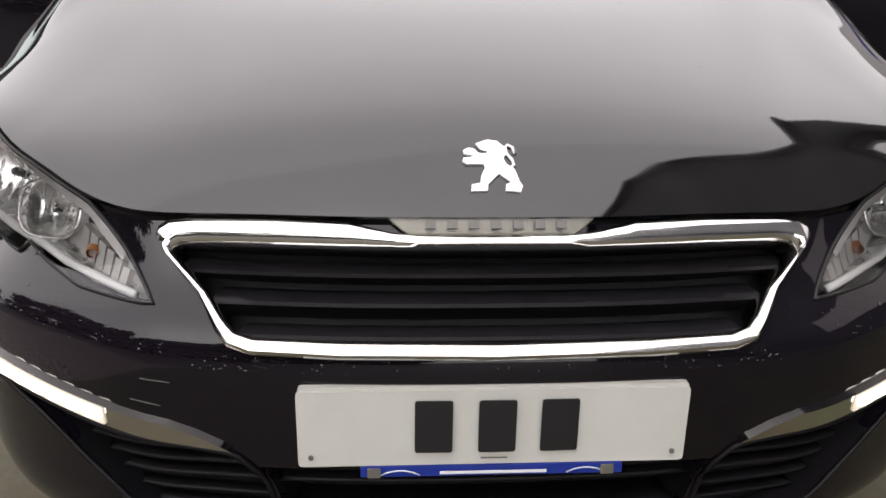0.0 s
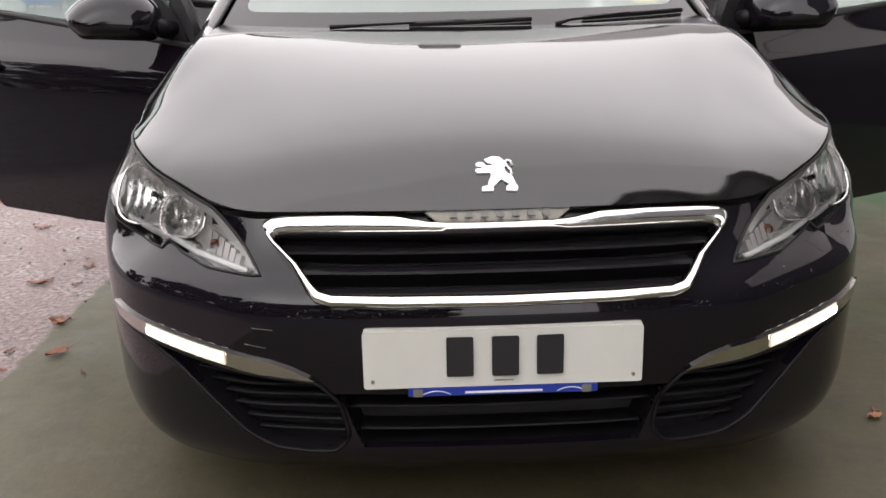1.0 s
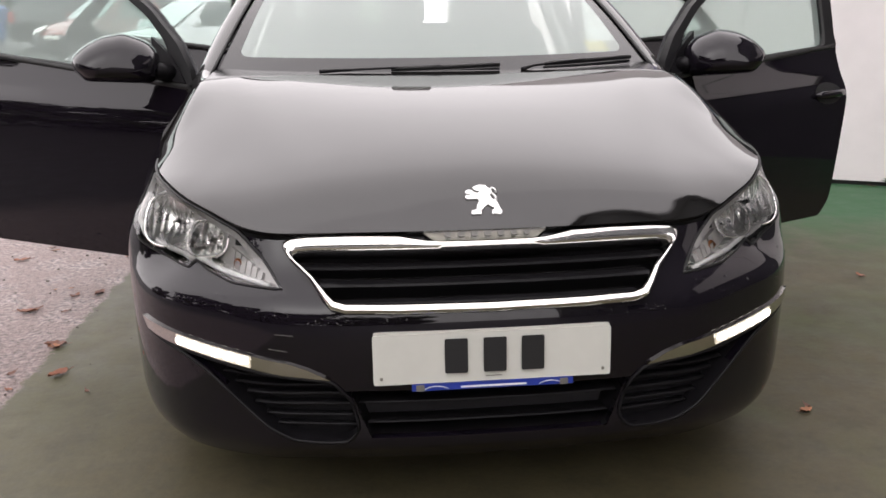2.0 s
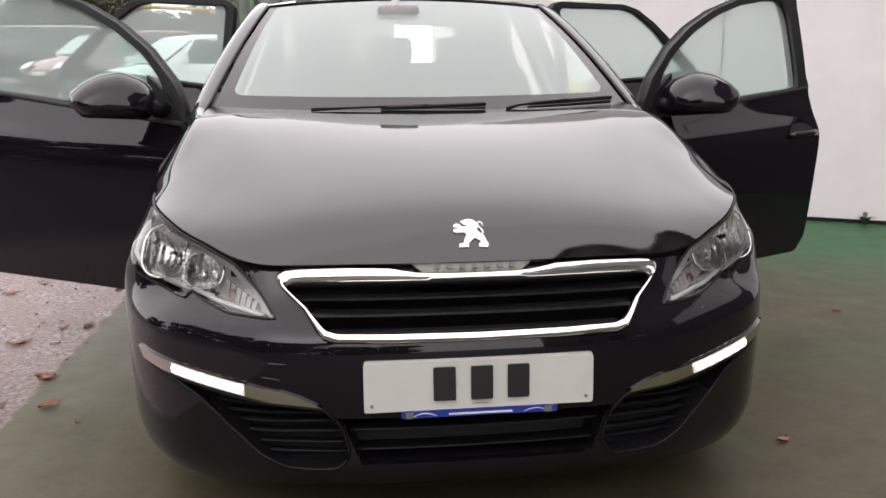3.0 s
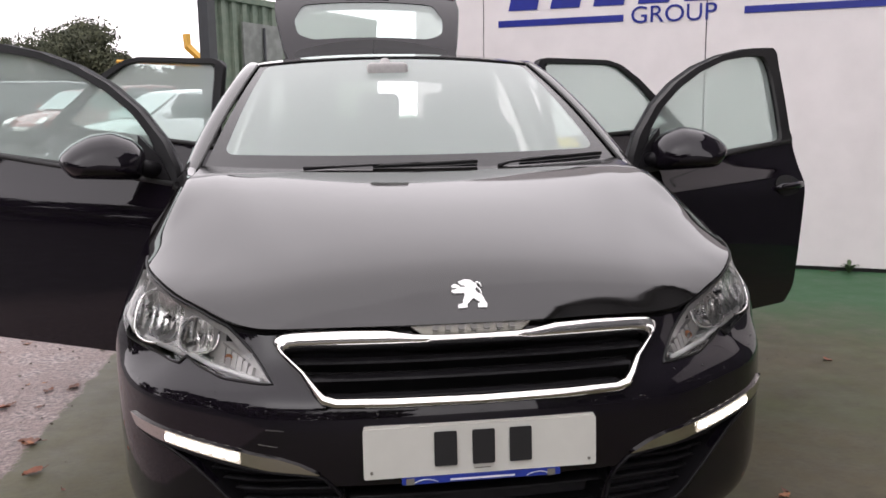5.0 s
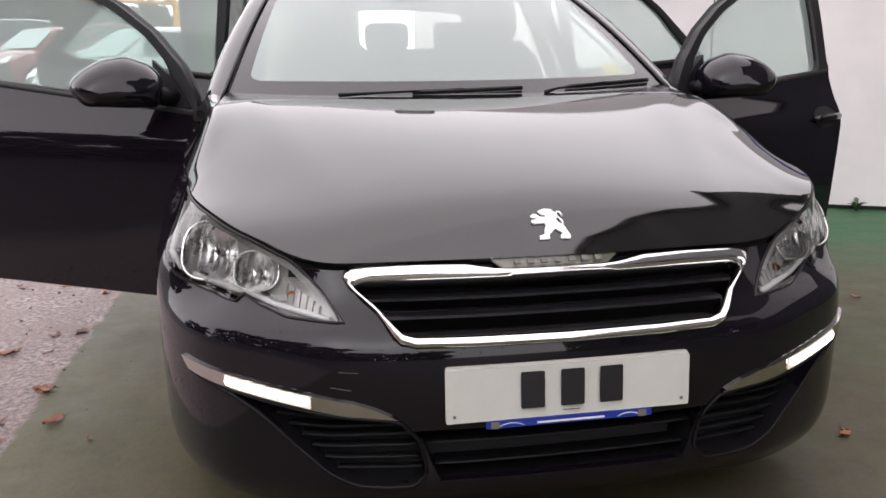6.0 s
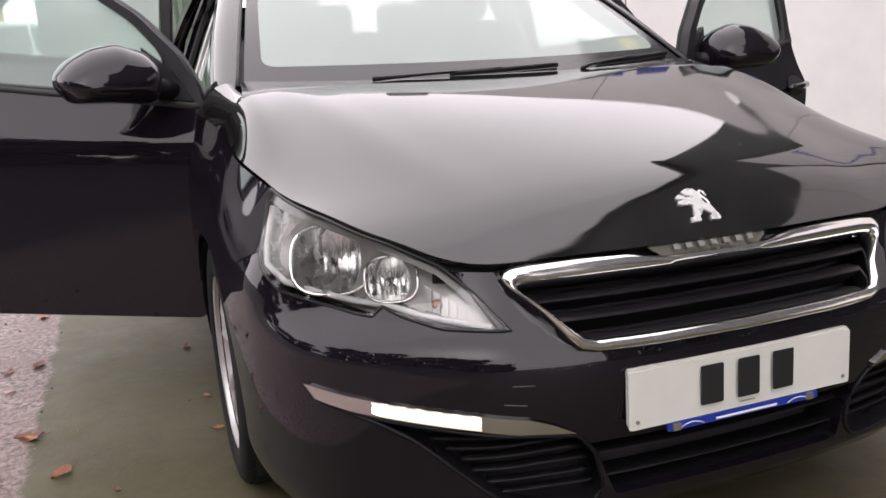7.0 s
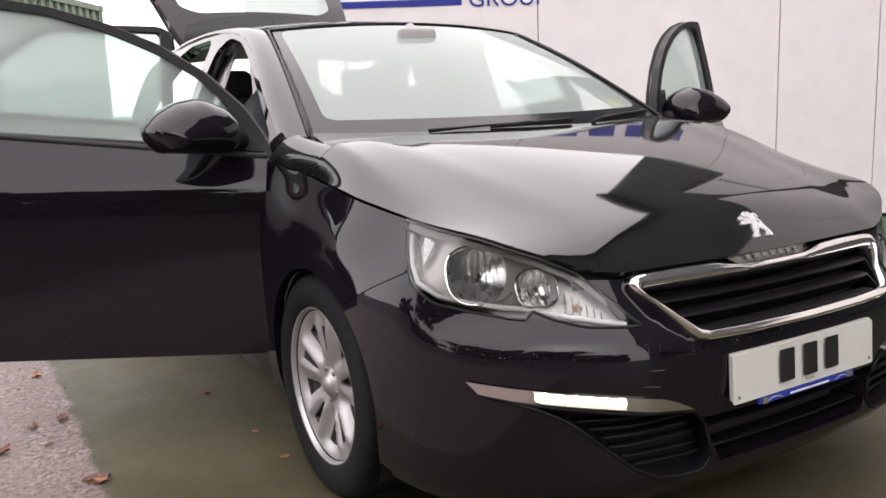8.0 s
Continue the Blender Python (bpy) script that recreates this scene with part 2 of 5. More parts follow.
SYM = [(-0.13, 0.0075), (0, 0.006), (0.13, 0.0075), (0.26, 0.0145), (0.39, 0.0305), (0.52, 0.060), (0.693, 0.158), (0.789, 0.263), (0.852, 0.40), (0.884, 0.56), (0.897, 0.75), (0.902, 0.95), (0.900, 1.30)]
PLAN = curve(SYM, 720)
PLAN = PLAN[60:]                        # drops the mirrored first stretch: the curve starts on the centre line
ARC = np.concatenate([[0], np.cumsum(np.hypot(*np.diff(PLAN, axis=0).T))])
END = float(ARC[-1])
d_front = graph([(0.15, 0.09), (0.20, 0.045), (0.225, 0.012), (0.26, 0.008), (0.32, 0.014), (0.38, 0.006), (0.44, 0.0), (0.50, 0.001), (0.535, 0.006), (0.56, 0.018), (0.585, 0.046), (0.61, 0.070), (0.65, 0.100), (0.70, 0.135), (0.75, 0.16), (1.05, 0.4)])
d_corner = graph([(0.15, 0.065), (0.20, 0.024), (0.26, 0.006), (0.34, 0.002), (0.44, 0.0), (0.51, 0.001), (0.560, 0.007), (0.583, 0.026), (0.604, 0.054), (0.64, 0.072), (0.72, 0.084), (0.80, 0.09), (0.90, 0.15), (1.05, 0.3)])
d_flare = graph([(0.15, 0.055), (0.20, 0.020), (0.26, 0.006), (0.34, 0.002), (0.44, 0.0), (0.60, 0.001), (0.650, 0.009), (0.69, 0.027), (0.74, 0.058), (0.80, 0.087), (0.84, 0.105), (0.90, 0.14), (1.05, 0.3)])
d_side = graph([(0.15, 0.05), (0.25, 0.02), (0.40, 0.006), (0.50, 0.0), (0.62, 0.0), (0.70, 0.010), (0.76, 0.028), (0.80, 0.048), (0.85, 0.074), (0.88, 0.084), (0.93, 0.095), (1.00, 0.110), (1.05, 0.12)])
d_rear = graph([(0.15, 0.05), (0.25, 0.02), (0.40, 0.006), (0.60, 0.0), (0.74, 0.004), (0.79, 0.014), (0.85, 0.030), (0.92, 0.050), (0.97, 0.066), (1.03, 0.09), (1.05, 0.10)])
def ease(a, b, x):
    t = min(1.0, max(0.0, (x - a) / (b - a)))
    return t * t * (3 - 2 * t)
def shell(u, z):
    """The painted front: u runs round the plan from the centre line (metres, either side), z is the height."""
    s, w = (1 if u >= 0 else -1), min(abs(u), END)
    x, y = float(np.interp(w, ARC, PLAN[:, 0])), float(np.interp(w, ARC, PLAN[:, 1]))
    lo, hi = max(0, w - 0.012), min(END, w + 0.012)
    tx = float(np.interp(hi, ARC, PLAN[:, 0]) - np.interp(lo, ARC, PLAN[:, 0]))
    ty = float(np.interp(hi, ARC, PLAN[:, 1]) - np.interp(lo, ARC, PLAN[:, 1]))
    q = math.hypot(tx, ty)
    if w < 0.012:
        tx, ty, q = 1, 0, 1
    f, g, c = ease(0.30, 0.75, w), ease(0.80, 1.08, w), ease(1.12, 1.42, w)
    d = d_front(z) * (1 - f) + d_corner(z) * f
    d = (d * (1 - g) + d_flare(z) * g) * (1 - c) + d_side(z) * c
    r = ease(1.62, 1.90, w)
    d = d * (1 - r) + d_rear(z) * r
    return (s * (x - ty / q * d), y + tx / q * d, z)


def proud(d):
    """Places points d metres outside the painted front."""
    def place(u, z, w=0.0):
        p = Vector(shell(u, z))
        a, b = Vector(shell(u + 0.006, z)) - Vector(shell(u - 0.006, z)), Vector(shell(u, z + 0.006)) - Vector(shell(u, z - 0.006))
        return p + a.cross(b).normalized() * (d + w)
    return place


def u_at(y):
    return float(np.interp(y, PLAN[40:, 1], ARC[40:]))


# ---- ground, wall and the far yard ----
def ground_height(x, y):
    """Level yard that climbs gently far behind."""
    return 0.75 * ease(9, 32, y) * ease(-0.5, -4.0, x) + 0.25 * ease(9, 60, y)


def yard_material():
    """Wet tarmac with a strip of worn green floor paint beside it."""
    m = bpy.data.materials.new("yard_surface")
    m.use_nodes = True
    n, l = m.node_tree.nodes, m.node_tree.links
    p = n["Principled BSDF"]
    p.inputs["Specular IOR Level"].default_value = 0.35
    at = n.new("ShaderNodeNewGeometry")

    def noise_at(scale, detail=6, rough=0.6):
        t = n.new("ShaderNodeTexNoise")
        t.inputs["Scale"].default_value, t.inputs["Detail"].default_value, t.inputs["Roughness"].default_value = scale, detail, rough
        l.new(at.outputs["Position"], t.inputs["Vector"])
        return t.outputs["Fac"]

    def ramp(fac, stops):
        r = n.new("ShaderNodeValToRGB")
        while len(r.color_ramp.elements) < len(stops):
            r.color_ramp.elements.new(0.5)
        for e, (pos, c) in zip(r.color_ramp.elements, stops):
            e.position, e.color = pos, (*c, 1) if len(c) == 3 else c
        l.new(fac, r.inputs["Fac"])
        return r.outputs["Color"]

    def math_node(op, a, b):
        k = n.new("ShaderNodeMath")
        k.operation = op
        for i, v in enumerate((a, b)):
            if isinstance(v, (int, float)):
                k.inputs[i].default_value = v
            else:
                l.new(v, k.inputs[i])
        return k.outputs[0]

    def mix(fac, a, b):
        k = n.new("ShaderNodeMix")
        k.data_type = "RGBA"
        l.new(fac, k.inputs["Factor"]) if not isinstance(fac, float) else None
        l.new(a, k.inputs["A"])
        l.new(b, k.inputs["B"])
        return k.outputs["Result"]

    fine, stone, patch, broad = noise_at(160, 4), noise_at(45, 6), noise_at(5, 8, 0.65), noise_at(0.9, 5)
    tarmac = mix(ramp(patch, [(0.40, (0, 0, 0)), (0.62, (1, 1, 1))]), ramp(stone, [(0.40, (0.045, 0.033, 0.033)), (0.60, (0.30, 0.228, 0.212))]), ramp(fine, [(0.34, (0.070, 0.053, 0.052)), (0.66, (0.34, 0.264, 0.248))]))
    worn = mix(ramp(patch, [(0.38, (0, 0, 0)), (0.66, (1, 1, 1))]), ramp(stone, [(0.3, (0.050, 0.042, 0.022)), (0.7, (0.068, 0.060, 0.030))]), ramp(fine, [(0.3, (0.060, 0.050, 0.027)), (0.7, (0.086, 0.074, 0.042))]))
    fresh = ramp(patch, [(0.3, (0.018, 0.075, 0.026)), (0.7, (0.034, 0.105, 0.042))])
    # fresher paint near the white wall and on the far side of the car
    split = n.new("ShaderNodeSeparateXYZ")
    l.new(at.outputs["Position"], split.inputs[0])
    wall = math_node("ADD", math_node("MULTIPLY", split.outputs["X"], 0.467), math_node("MULTIPLY", split.outputs["Y"], 0.884))
    wall = math_node("ADD", wall, math_node("MULTIPLY", math_node("SUBTRACT", patch, 0.5), 1.1))
    wall = math_node("ADD", wall, math_node("MULTIPLY", math_node("SUBTRACT", broad, 0.5), 1.4))
    near_wall = ramp(math_node("DIVIDE", wall, 8.0), [(0.36, (0, 0, 0)), (0.48, (1, 1, 1))])
    dull = ramp(patch, [(0.3, (0.054, 0.062, 0.028)), (0.7, (0.074, 0.084, 0.040))])
    far_side = math_node("ADD", math_node("MULTIPLY", split.outputs["X"], 0.16), math_node("MULTIPLY", noise_at(1.3, 6, 0.62), 1.25))
    worn = mix(ramp(far_side, [(0.78, (0, 0, 0)), (1.06, (0.80, 0.80, 0.80))]), worn, dull)
    by_edge = math_node("ADD", math_node("MULTIPLY", split.outputs["X"], -1.1), math_node("MULTIPLY", noise_at(2.0, 5, 0.6), 0.9))
    worn = mix(ramp(math_node("SUBTRACT", by_edge, 1.25), [(0.10, (0, 0, 0)), (0.75, (0.38, 0.38, 0.38))]), worn, dull)
    mottle = noise_at(7.5, 8, 0.72)
    worn = mix(ramp(mottle, [(0.44, (0, 0, 0)), (0.62, (0.55, 0.55, 0.55))]), worn, ramp(stone, [(0.3, (0.034, 0.030, 0.018)), (0.7, (0.050, 0.044, 0.026))]))
    worn = mix(ramp(noise_at(3.1, 7, 0.68), [(0.55, (0, 0, 0)), (0.72, (0.5, 0.5, 0.5))]), worn, ramp(fine, [(0.3, (0.092, 0.080, 0.046)), (0.7, (0.122, 0.106, 0.062))]))
    floor = mix(near_wall, worn, fresh)
    rag = math_node("ADD", math_node("MULTIPLY", math_node("SUBTRACT", patch, 0.5), 0.13), math_node("MULTIPLY", math_node("SUBTRACT", stone, 0.5), 0.09))
    edge = math_node("ADD", split.outputs["X"], rag)
    side = ramp(math_node("ADD", math_node("MULTIPLY", edge, 10), 14.35), [(0.0, (0, 0, 0)), (0.16, (1, 1, 1))])
    # ground further out, painted darker so that the doors mirror less brightness
    dim_ground = ramp(stone, [(0.40, (0.030, 0.027, 0.027)), (0.60, (0.075, 0.068, 0.066))])
    dim_side = ramp(math_node("ADD", math_node("MULTIPLY", math_node("ADD", split.outputs["X"], math_node("MULTIPLY", broad, 1.5)), -0.8), -2.0), [(0.0, (0, 0, 0)), (0.5, (1, 1, 1))])
    tarmac = mix(dim_side, tarmac, dim_ground)
    # ground ahead of the painted strip, darkened to dim what the bumper mirrors
    front = ramp(math_node("ADD", math_node("MULTIPLY", math_node("ADD", split.outputs["Y"], math_node("MULTIPLY", broad, 0.5)), -1.0), -1.4), [(0.0, (0, 0, 0)), (0.5, (1, 1, 1))])
    # dark stains and pale scuffs on the floor paint
    blot = noise_at(2.3, 7, 0.7)
    floor = mix(ramp(blot, [(0.60, (0, 0, 0)), (0.74, (0.55, 0.55, 0.55))]), floor, ramp(fine, [(0.3, (0.030, 0.026, 0.018)), (0.7, (0.045, 0.040, 0.026))]))
    l.new(mix(front, mix(side, tarmac, floor), dim_ground), p.inputs["Base Color"])
    wet = ramp(patch, [(0.35, (0.40, 0.40, 0.40)), (0.65, (0.75, 0.75, 0.75))])
    wet2 = ramp(patch, [(0.3, (0.46, 0.46, 0.46)), (0.7, (0.66, 0.66, 0.66))])
    l.new(mix(side, wet, wet2), p.inputs["Roughness"])
    bump = n.new("ShaderNodeBump")
    bump.inputs["Distance"].default_value = 0.01
    l.new(ramp(side, [(0, (0.9, 0.9, 0.9)), (1, (0.12, 0.12, 0.12))]), bump.inputs["Strength"])
    l.new(stone, bump.inputs["Height"])
    l.new(bump.outputs["Normal"], p.inputs["Normal"])
    return m


YARD = yard_material()
xs = [-900, -300, -120, -60, -40] + [-30 + 1.5 * i for i in range(41)] + [40, 60, 120, 300, 900]
ys = [-900, -300, -100, -40, -20, -10, -5, 0] + [2 + 2 * i for i in range(32)] + [80, 120, 300, 900]
ground = part("ground", loft([[(x, y, ground_height(x, y)) for y in ys] for x in xs]), YARD)
tagged(ground, "wet grey tarmac yard with a strip of worn green floor paint", "ground", kind="structure")

WALL_WHITE = material("painted_sheet_wall", (0.76, 0.715, 0.715), 0.45, vary=0.05, scale=5, bump=0.06, rough_vary=0.08)
WX, WY, WANG = 2.10, 4.48, radians(-27.8)


def on_wall(s, z, d=0.0):
    """s metres along the white wall, d out from it."""
    return Vector((WX + s * math.cos(WANG) + d * math.sin(WANG), WY + s * math.sin(WANG) - d * math.cos(WANG), z))


TOP = [(-1.9, 2.80), (2.62, 2.80), (2.62, 4.30), (3.55, 4.30)]
rim = [(-1.9, 0.0)] + TOP + [(3.55, 0.0)]
wall = part("wall_white", loft([[on_wall(s, z, 0.0) for s, z in rim], [on_wall(s, z, -0.25) for s, z in rim]], True, True), GAP, smooth=False)
tagged(wall, "long white-painted panelled wall of a business unit", "wall", kind="structure")
for a, b, top in ((-1.9, -1.31, 2.80), (-1.31, 0.405, 2.80), (0.405, 2.37, 2.80), (2.37, 2.62, 2.80), (2.62, 3.20, 4.30), (3.20, 3.55, 4.30)):
    lap, lead = (0.0 if b == 2.62 else 0.004), (0.0 if a == 2.62 else 0.004)
    part("panel", prism([(a + lead, 0.03), (a + lead, top), (b - lap, top), (b - lap, 0.03)], lambda u, v, w: on_wall(u, v, 0.012 + w), 0.012), WALL_WHITE, wall, smooth=False)


# ---- the car ----
CAR_TURN = 0.6
car = thing("car", "black five-door hatchback, wet, all doors and tailgate open", "car", m=pose(0, 0, 0, 0, 0, CAR_TURN))
UH = u_at(0.885)
END_U = END - 0.002
z_top = graph([(-0.3, 0.685), (0, 0.685), (0.30, 0.685), (0.50, 0.686), (0.56, 0.692), (0.61, 0.707), (0.71, 0.748), (0.87, 0.787), (1.03, 0.806), (1.13, 0.817), (1.325, 0.847), (1.425, 0.864), (1.575, 0.883), (1.66, 0.895), (1.78, 0.912), (1.92, 0.930), (2.0, 0.935)], 400)


def arch(a, r=0.338):
    return (UH + r * math.cos(radians(a)), 0.315 + r * math.sin(radians(a)))


HEAD = [(0.462, 0.588), (0.60, 0.595), (0.675, 0.612), (0.726, 0.630), (0.738, 0.611), (0.80, 0.615), (0.88, 0.625), (0.97, 0.642), (1.036, 0.681), (1.075, 0.73), (1.110, 0.785), (1.130, 0.815), (1.03, 0.803), (0.87, 0.782), (0.71, 0.743), (0.61, 0.702), (0.54, 0.650)]
DRL = [(0.353, 0.396), (0.40, 0.420), (0.442, 0.435), (0.53, 0.450), (0.725, 0.474), (0.80, 0.481), (0.872, 0.485), (0.843, 0.460), (0.715, 0.444), (0.528, 0.420), (0.46, 0.408)]
LIT = [(0.528, 0.423), (0.528, 0.448), (0.725, 0.472), (0.712, 0.447)]
FOG = [(0.855, 0.4615), (0.79, 0.449), (0.72, 0.432), (0.655, 0.402), (0.61, 0.368), (0.57, 0.332), (0.50, 0.275), (0.44, 0.246), (0.38, 0.2405), (0.32, 0.242), (0.293, 0.272), (0.312, 0.346), (0.350, 0.390), (0.45, 0.402), (0.54, 0.414), (0.70, 0.437), (0.843, 0.4590)]
INTAKE = [(-0.268, 0.252), (0.268, 0.252), (0.290, 0.300), (0.305, 0.345), (0.325, 0.366), (-0.325, 0.366), (-0.305, 0.345), (-0.290, 0.300)]
G_OUT = [(0, 0.668), (0.10, 0.668), (0.14, 0.671), (0.17, 0.677), (0.20, 0.683), (0.30, 0.685), (0.42, 0.685), (0.455, 0.683), (0.472, 0.676), (0.474, 0.665), (0.455, 0.645), (0.40, 0.596), (0.365, 0.563), (0.345, 0.549), (0.315, 0.543), (0.20, 0.541)]
G_IN = [(0, 0.650), (0.10, 0.650), (0.13, 0.650), (0.165, 0.6505), (0.20, 0.651), (0.30, 0.651), (0.40, 0.651), (0.425, 0.650), (0.436, 0.647), (0.437, 0.642), (0.425, 0.632), (0.38, 0.596), (0.352, 0.572), (0.337, 0.564), (0.312, 0.560), (0.20, 0.559)]
ring_out = G_OUT + [(0, 0.540)] + mirrored(G_OUT[1:])
ring_in = G_IN + [(0, 0.558)] + mirrored(G_IN[1:])
opening = [((a + c) / 2, (b + d) / 2) for (a, b), (c, d) in zip(ring_out, ring_in)]

# bumper
right = [arch(a) for a in range(205, 125, -8)] + [arch(126), (1.149, 0.664), (1.068, 0.699), (1.03, 0.72), (0.80, 0.70), (0.60, 0.655), (0.585, 0.688), (0.50, 0.682), (0.30, 0.682)]
outline = right + mirrored(right)
bumper = part("bumper", sheet(outline, shell, 0.02, [opening, HEAD, mirrored(HEAD), FOG, mirrored(FOG), INTAKE], 0.02), PAINT, car, "gloss black painted bumper, beaded with rain")

# bonnet: from the front's upper edge to the foot of the windscreen
UB = u_at(1.04)
centre_line = graph([(0.08, 0.658), (0.112, 0.6945), (0.126, 0.7125), (0.147, 0.7355), (0.175, 0.7625), (0.21, 0.7915), (0.27, 0.822), (0.40, 0.864), (0.60, 0.915), (0.80, 0.955), (1.00, 0.986), (1.10, 0.998)], 400)


def bonnet_height(x, y):
    k = 0.105 - 0.100 * ease(0.35, 1.02, y)
    a = min(1.2, abs(x) / 0.79)
    crease = 0.0032 * math.exp(-((abs(x) - (0.36 + 0.28 * y)) / 0.06) ** 2) * ease(0.2, 0.5, y)
    shoulder = 0.095 * max(0.0, (abs(x) - 0.735) / 0.085) ** 2 * ease(0.45, 0.95, y)
    return centre_line(y) - k * a ** 2.3 + crease - shoulder


# a gentle crown carries the nose back into the bonnet
nose_lift = graph([(-0.2, -0.001), (0, 0.001), (0.1, -0.001), (0.2, -0.005), (0.3, -0.009), (0.4, -0.011), (0.5, -0.010), (0.6, -0.004), (0.7, 0.009), (0.8, 0.024), (0.9, 0.033), (1.0, 0.031), (1.2, 0.016), (1.5, 0.0), (2.0, 0.0)], 300)


def front_edge(w):
    x, y, z = shell(w, z_top(w) + 0.003 + 0.003 * (1 - ease(0.52, 0.66, w)))
    lip = 1 - ease(0.48, 0.80, w)
    y, z = y - 0.022 * lip, z + 0.008 * lip
    return (x, y, z, z - bonnet_height(x, y))


# the bonnet's front edge, evened out so that its reflections run smooth
EDGE_U = np.linspace(-0.3, UB, 300)
raw = np.array([front_edge(abs(w)) for w in EDGE_U])
raw[EDGE_U < 0, 0] *= -1
EDGE = np.empty_like(raw)
for i, w in enumerate(EDGE_U):
    width = 0.004 + 0.060 * (1 - ease(0.45, 0.80, abs(w)))
    weight = np.exp(-((EDGE_U - w) / width) ** 2)
    EDGE[i] = (raw * weight[:, None]).sum(0) / weight.sum()


def bonnet(u, s):
    w = abs(u)
    fx, fy, fz, lift = [float(np.interp(w, EDGE_U, EDGE[:, j])) for j in range(4)]
    a = w / UB
    if a < 0.88:
        rx, ry = 0.757 * a / 0.88, 1.070 - 0.081 * (a / 0.88) ** 2
    else:
        t = (a - 0.88) / 0.12
        rx, ry = 0.757 + (0.820 - 0.757) * t, 0.989 + (1.040 - 0.989) * t ** 1.5
    q = s ** 1.5
    x, y = fx + (rx - fx) * q, fy + (ry - fy) * q
    blend = ease(0.58, 0.86, w)
    even = (nose_lift(w) + 0.001) * (1 - blend) + lift * blend
    z = bonnet_height(x, y) + even * (1 - q) ** (5 - 1.0 * ease(0.50, 1.00, w)) + (lift - even) * (1 - q) ** 14
    return (x if u >= 0 else -x, y, z)


part("bonnet", sheet([(-UB, 0), (UB, 0), (UB, 1), (-UB, 1)], bonnet, 0.03, depth=0.015), SKYLIT_PAINT, car, "glossy black bonnet mirroring the grey sky")

# black filler strip that paints the shade in the gap under the bonnet
part("gap_filler", sheet([(-0.62, 0.668), (0.62, 0.668), (0.62, 0.704), (0.50, 0.694), (-0.50, 0.694), (-0.62, 0.704)], proud(-0.016), 0.04, flange=False), GAP, car)

# wings
for sgn in (1, -1):
    w = [(1.1495, 0.6668), (1.0695, 0.7018), (1.05, 0.735), (1.10, 0.79), (1.128, 0.814), (1.20, z_top(1.20) - 0.004), (1.325, z_top(1.325) - 0.004), (1.425, z_top(1.425) - 0.004), (1.575, z_top(1.575) - 0.004), (1.66, z_top(1.66) - 0.004), (1.78, z_top(1.78)), (END_U, 0.930), (END_U, 0.19), (UH + 0.33, 0.19)]
    w += [arch(a) for a in range(-15, 124, 8)] + [arch(125.5)]
    w = w if sgn > 0 else mirrored(w)
    part("wing", sheet(w, shell, 0.022, [HEAD if sgn > 0 else mirrored(HEAD)], 0.025), PAINT, car)
    # lining of the wheel arch
    rows = []
    for a in range(-30, 211, 12):
        y0, z0 = 0.885 + 0.345 * math.cos(radians(a)), 0.315 + 0.345 * math.sin(radians(a))
        rows.append([(sgn * 0.52, y0, z0), (sgn * 0.865, y0, z0)])
    part("arch_liner", loft(rows), GAP, car)

# grille
rows = []
for k, top, low in ((-0.06, -0.010, -0.010), (0.0, 0.008, 0.016), (0.12, 0.019, 0.028), (0.35, 0.027, 0.031), (0.65, 0.030, 0.026), (0.92, 0.023, 0.015), (1.0, 0.013, 0.008), (1.0, -0.03, -0.03)):
    rows.append([proud(low + (top - low) * min(1.0, max(0.0, 0.5 + 7 * (b - e))))(a + (c - a) * k, b + (e - b) * k) for (a, b), (c, e) in zip(ring_out, ring_in)])
grille = part("grille", sheet([(u * 1.03, z) for u, z in opening], proud(-0.075), 0.03, flange=False), DARK, car, "black slatted grille in a chrome surround")
part("chrome_surround", crisp(loft(list(map(list, zip(*rows))) + [[r[0] for r in rows]]), 50), CHROME, grille, "polished chrome frame")
for z, w in ((0.6365, 0.430), (0.606, 0.385), (0.575, 0.340)):
    rows = []
    for i in range(41):
        u = -w + 2 * w * i / 40
        loop = []
        for d, dz in ((-0.070, 0.013), (-0.045, 0.0105), (-0.026, 0.005), (-0.012, -0.003), (-0.004, -0.0095), (-0.006, -0.013), (-0.030, -0.0125), (-0.070, -0.010)):
            loop.append(proud(d)(u, z + dz))
        rows.append(loop)
    part("slat", crisp(loft(rows, True, True), 60), PLASTIC, grille)

# clear maker's strip between grille and bonnet
strip = [(-0.148, 0.6885), (0.148, 0.6885), (0.116, 0.668), (-0.116, 0.668)]
badge = part("badge_strip", prism(rounded(strip, 0.006), lambda u, v, w: proud(0.022)(u, v, w), 0.014), CLEAR, car, "clear plastic strip with worn raised lettering", smooth=False)
part("backing", sheet(rounded(strip, 0.006), proud(0.013), 0.02, flange=False), STRIP_GREY, badge)
for i in range(7):
    u = -0.085 + i * 0.030
    part("letter_bar", prism([(u - 0.007, 0.6735), (u + 0.007, 0.6735), (u + 0.007, 0.6830), (u - 0.007, 0.6830)], lambda a, b, w: proud(0.0232)(a, b, w), 0.003), DULL, badge, smooth=False)

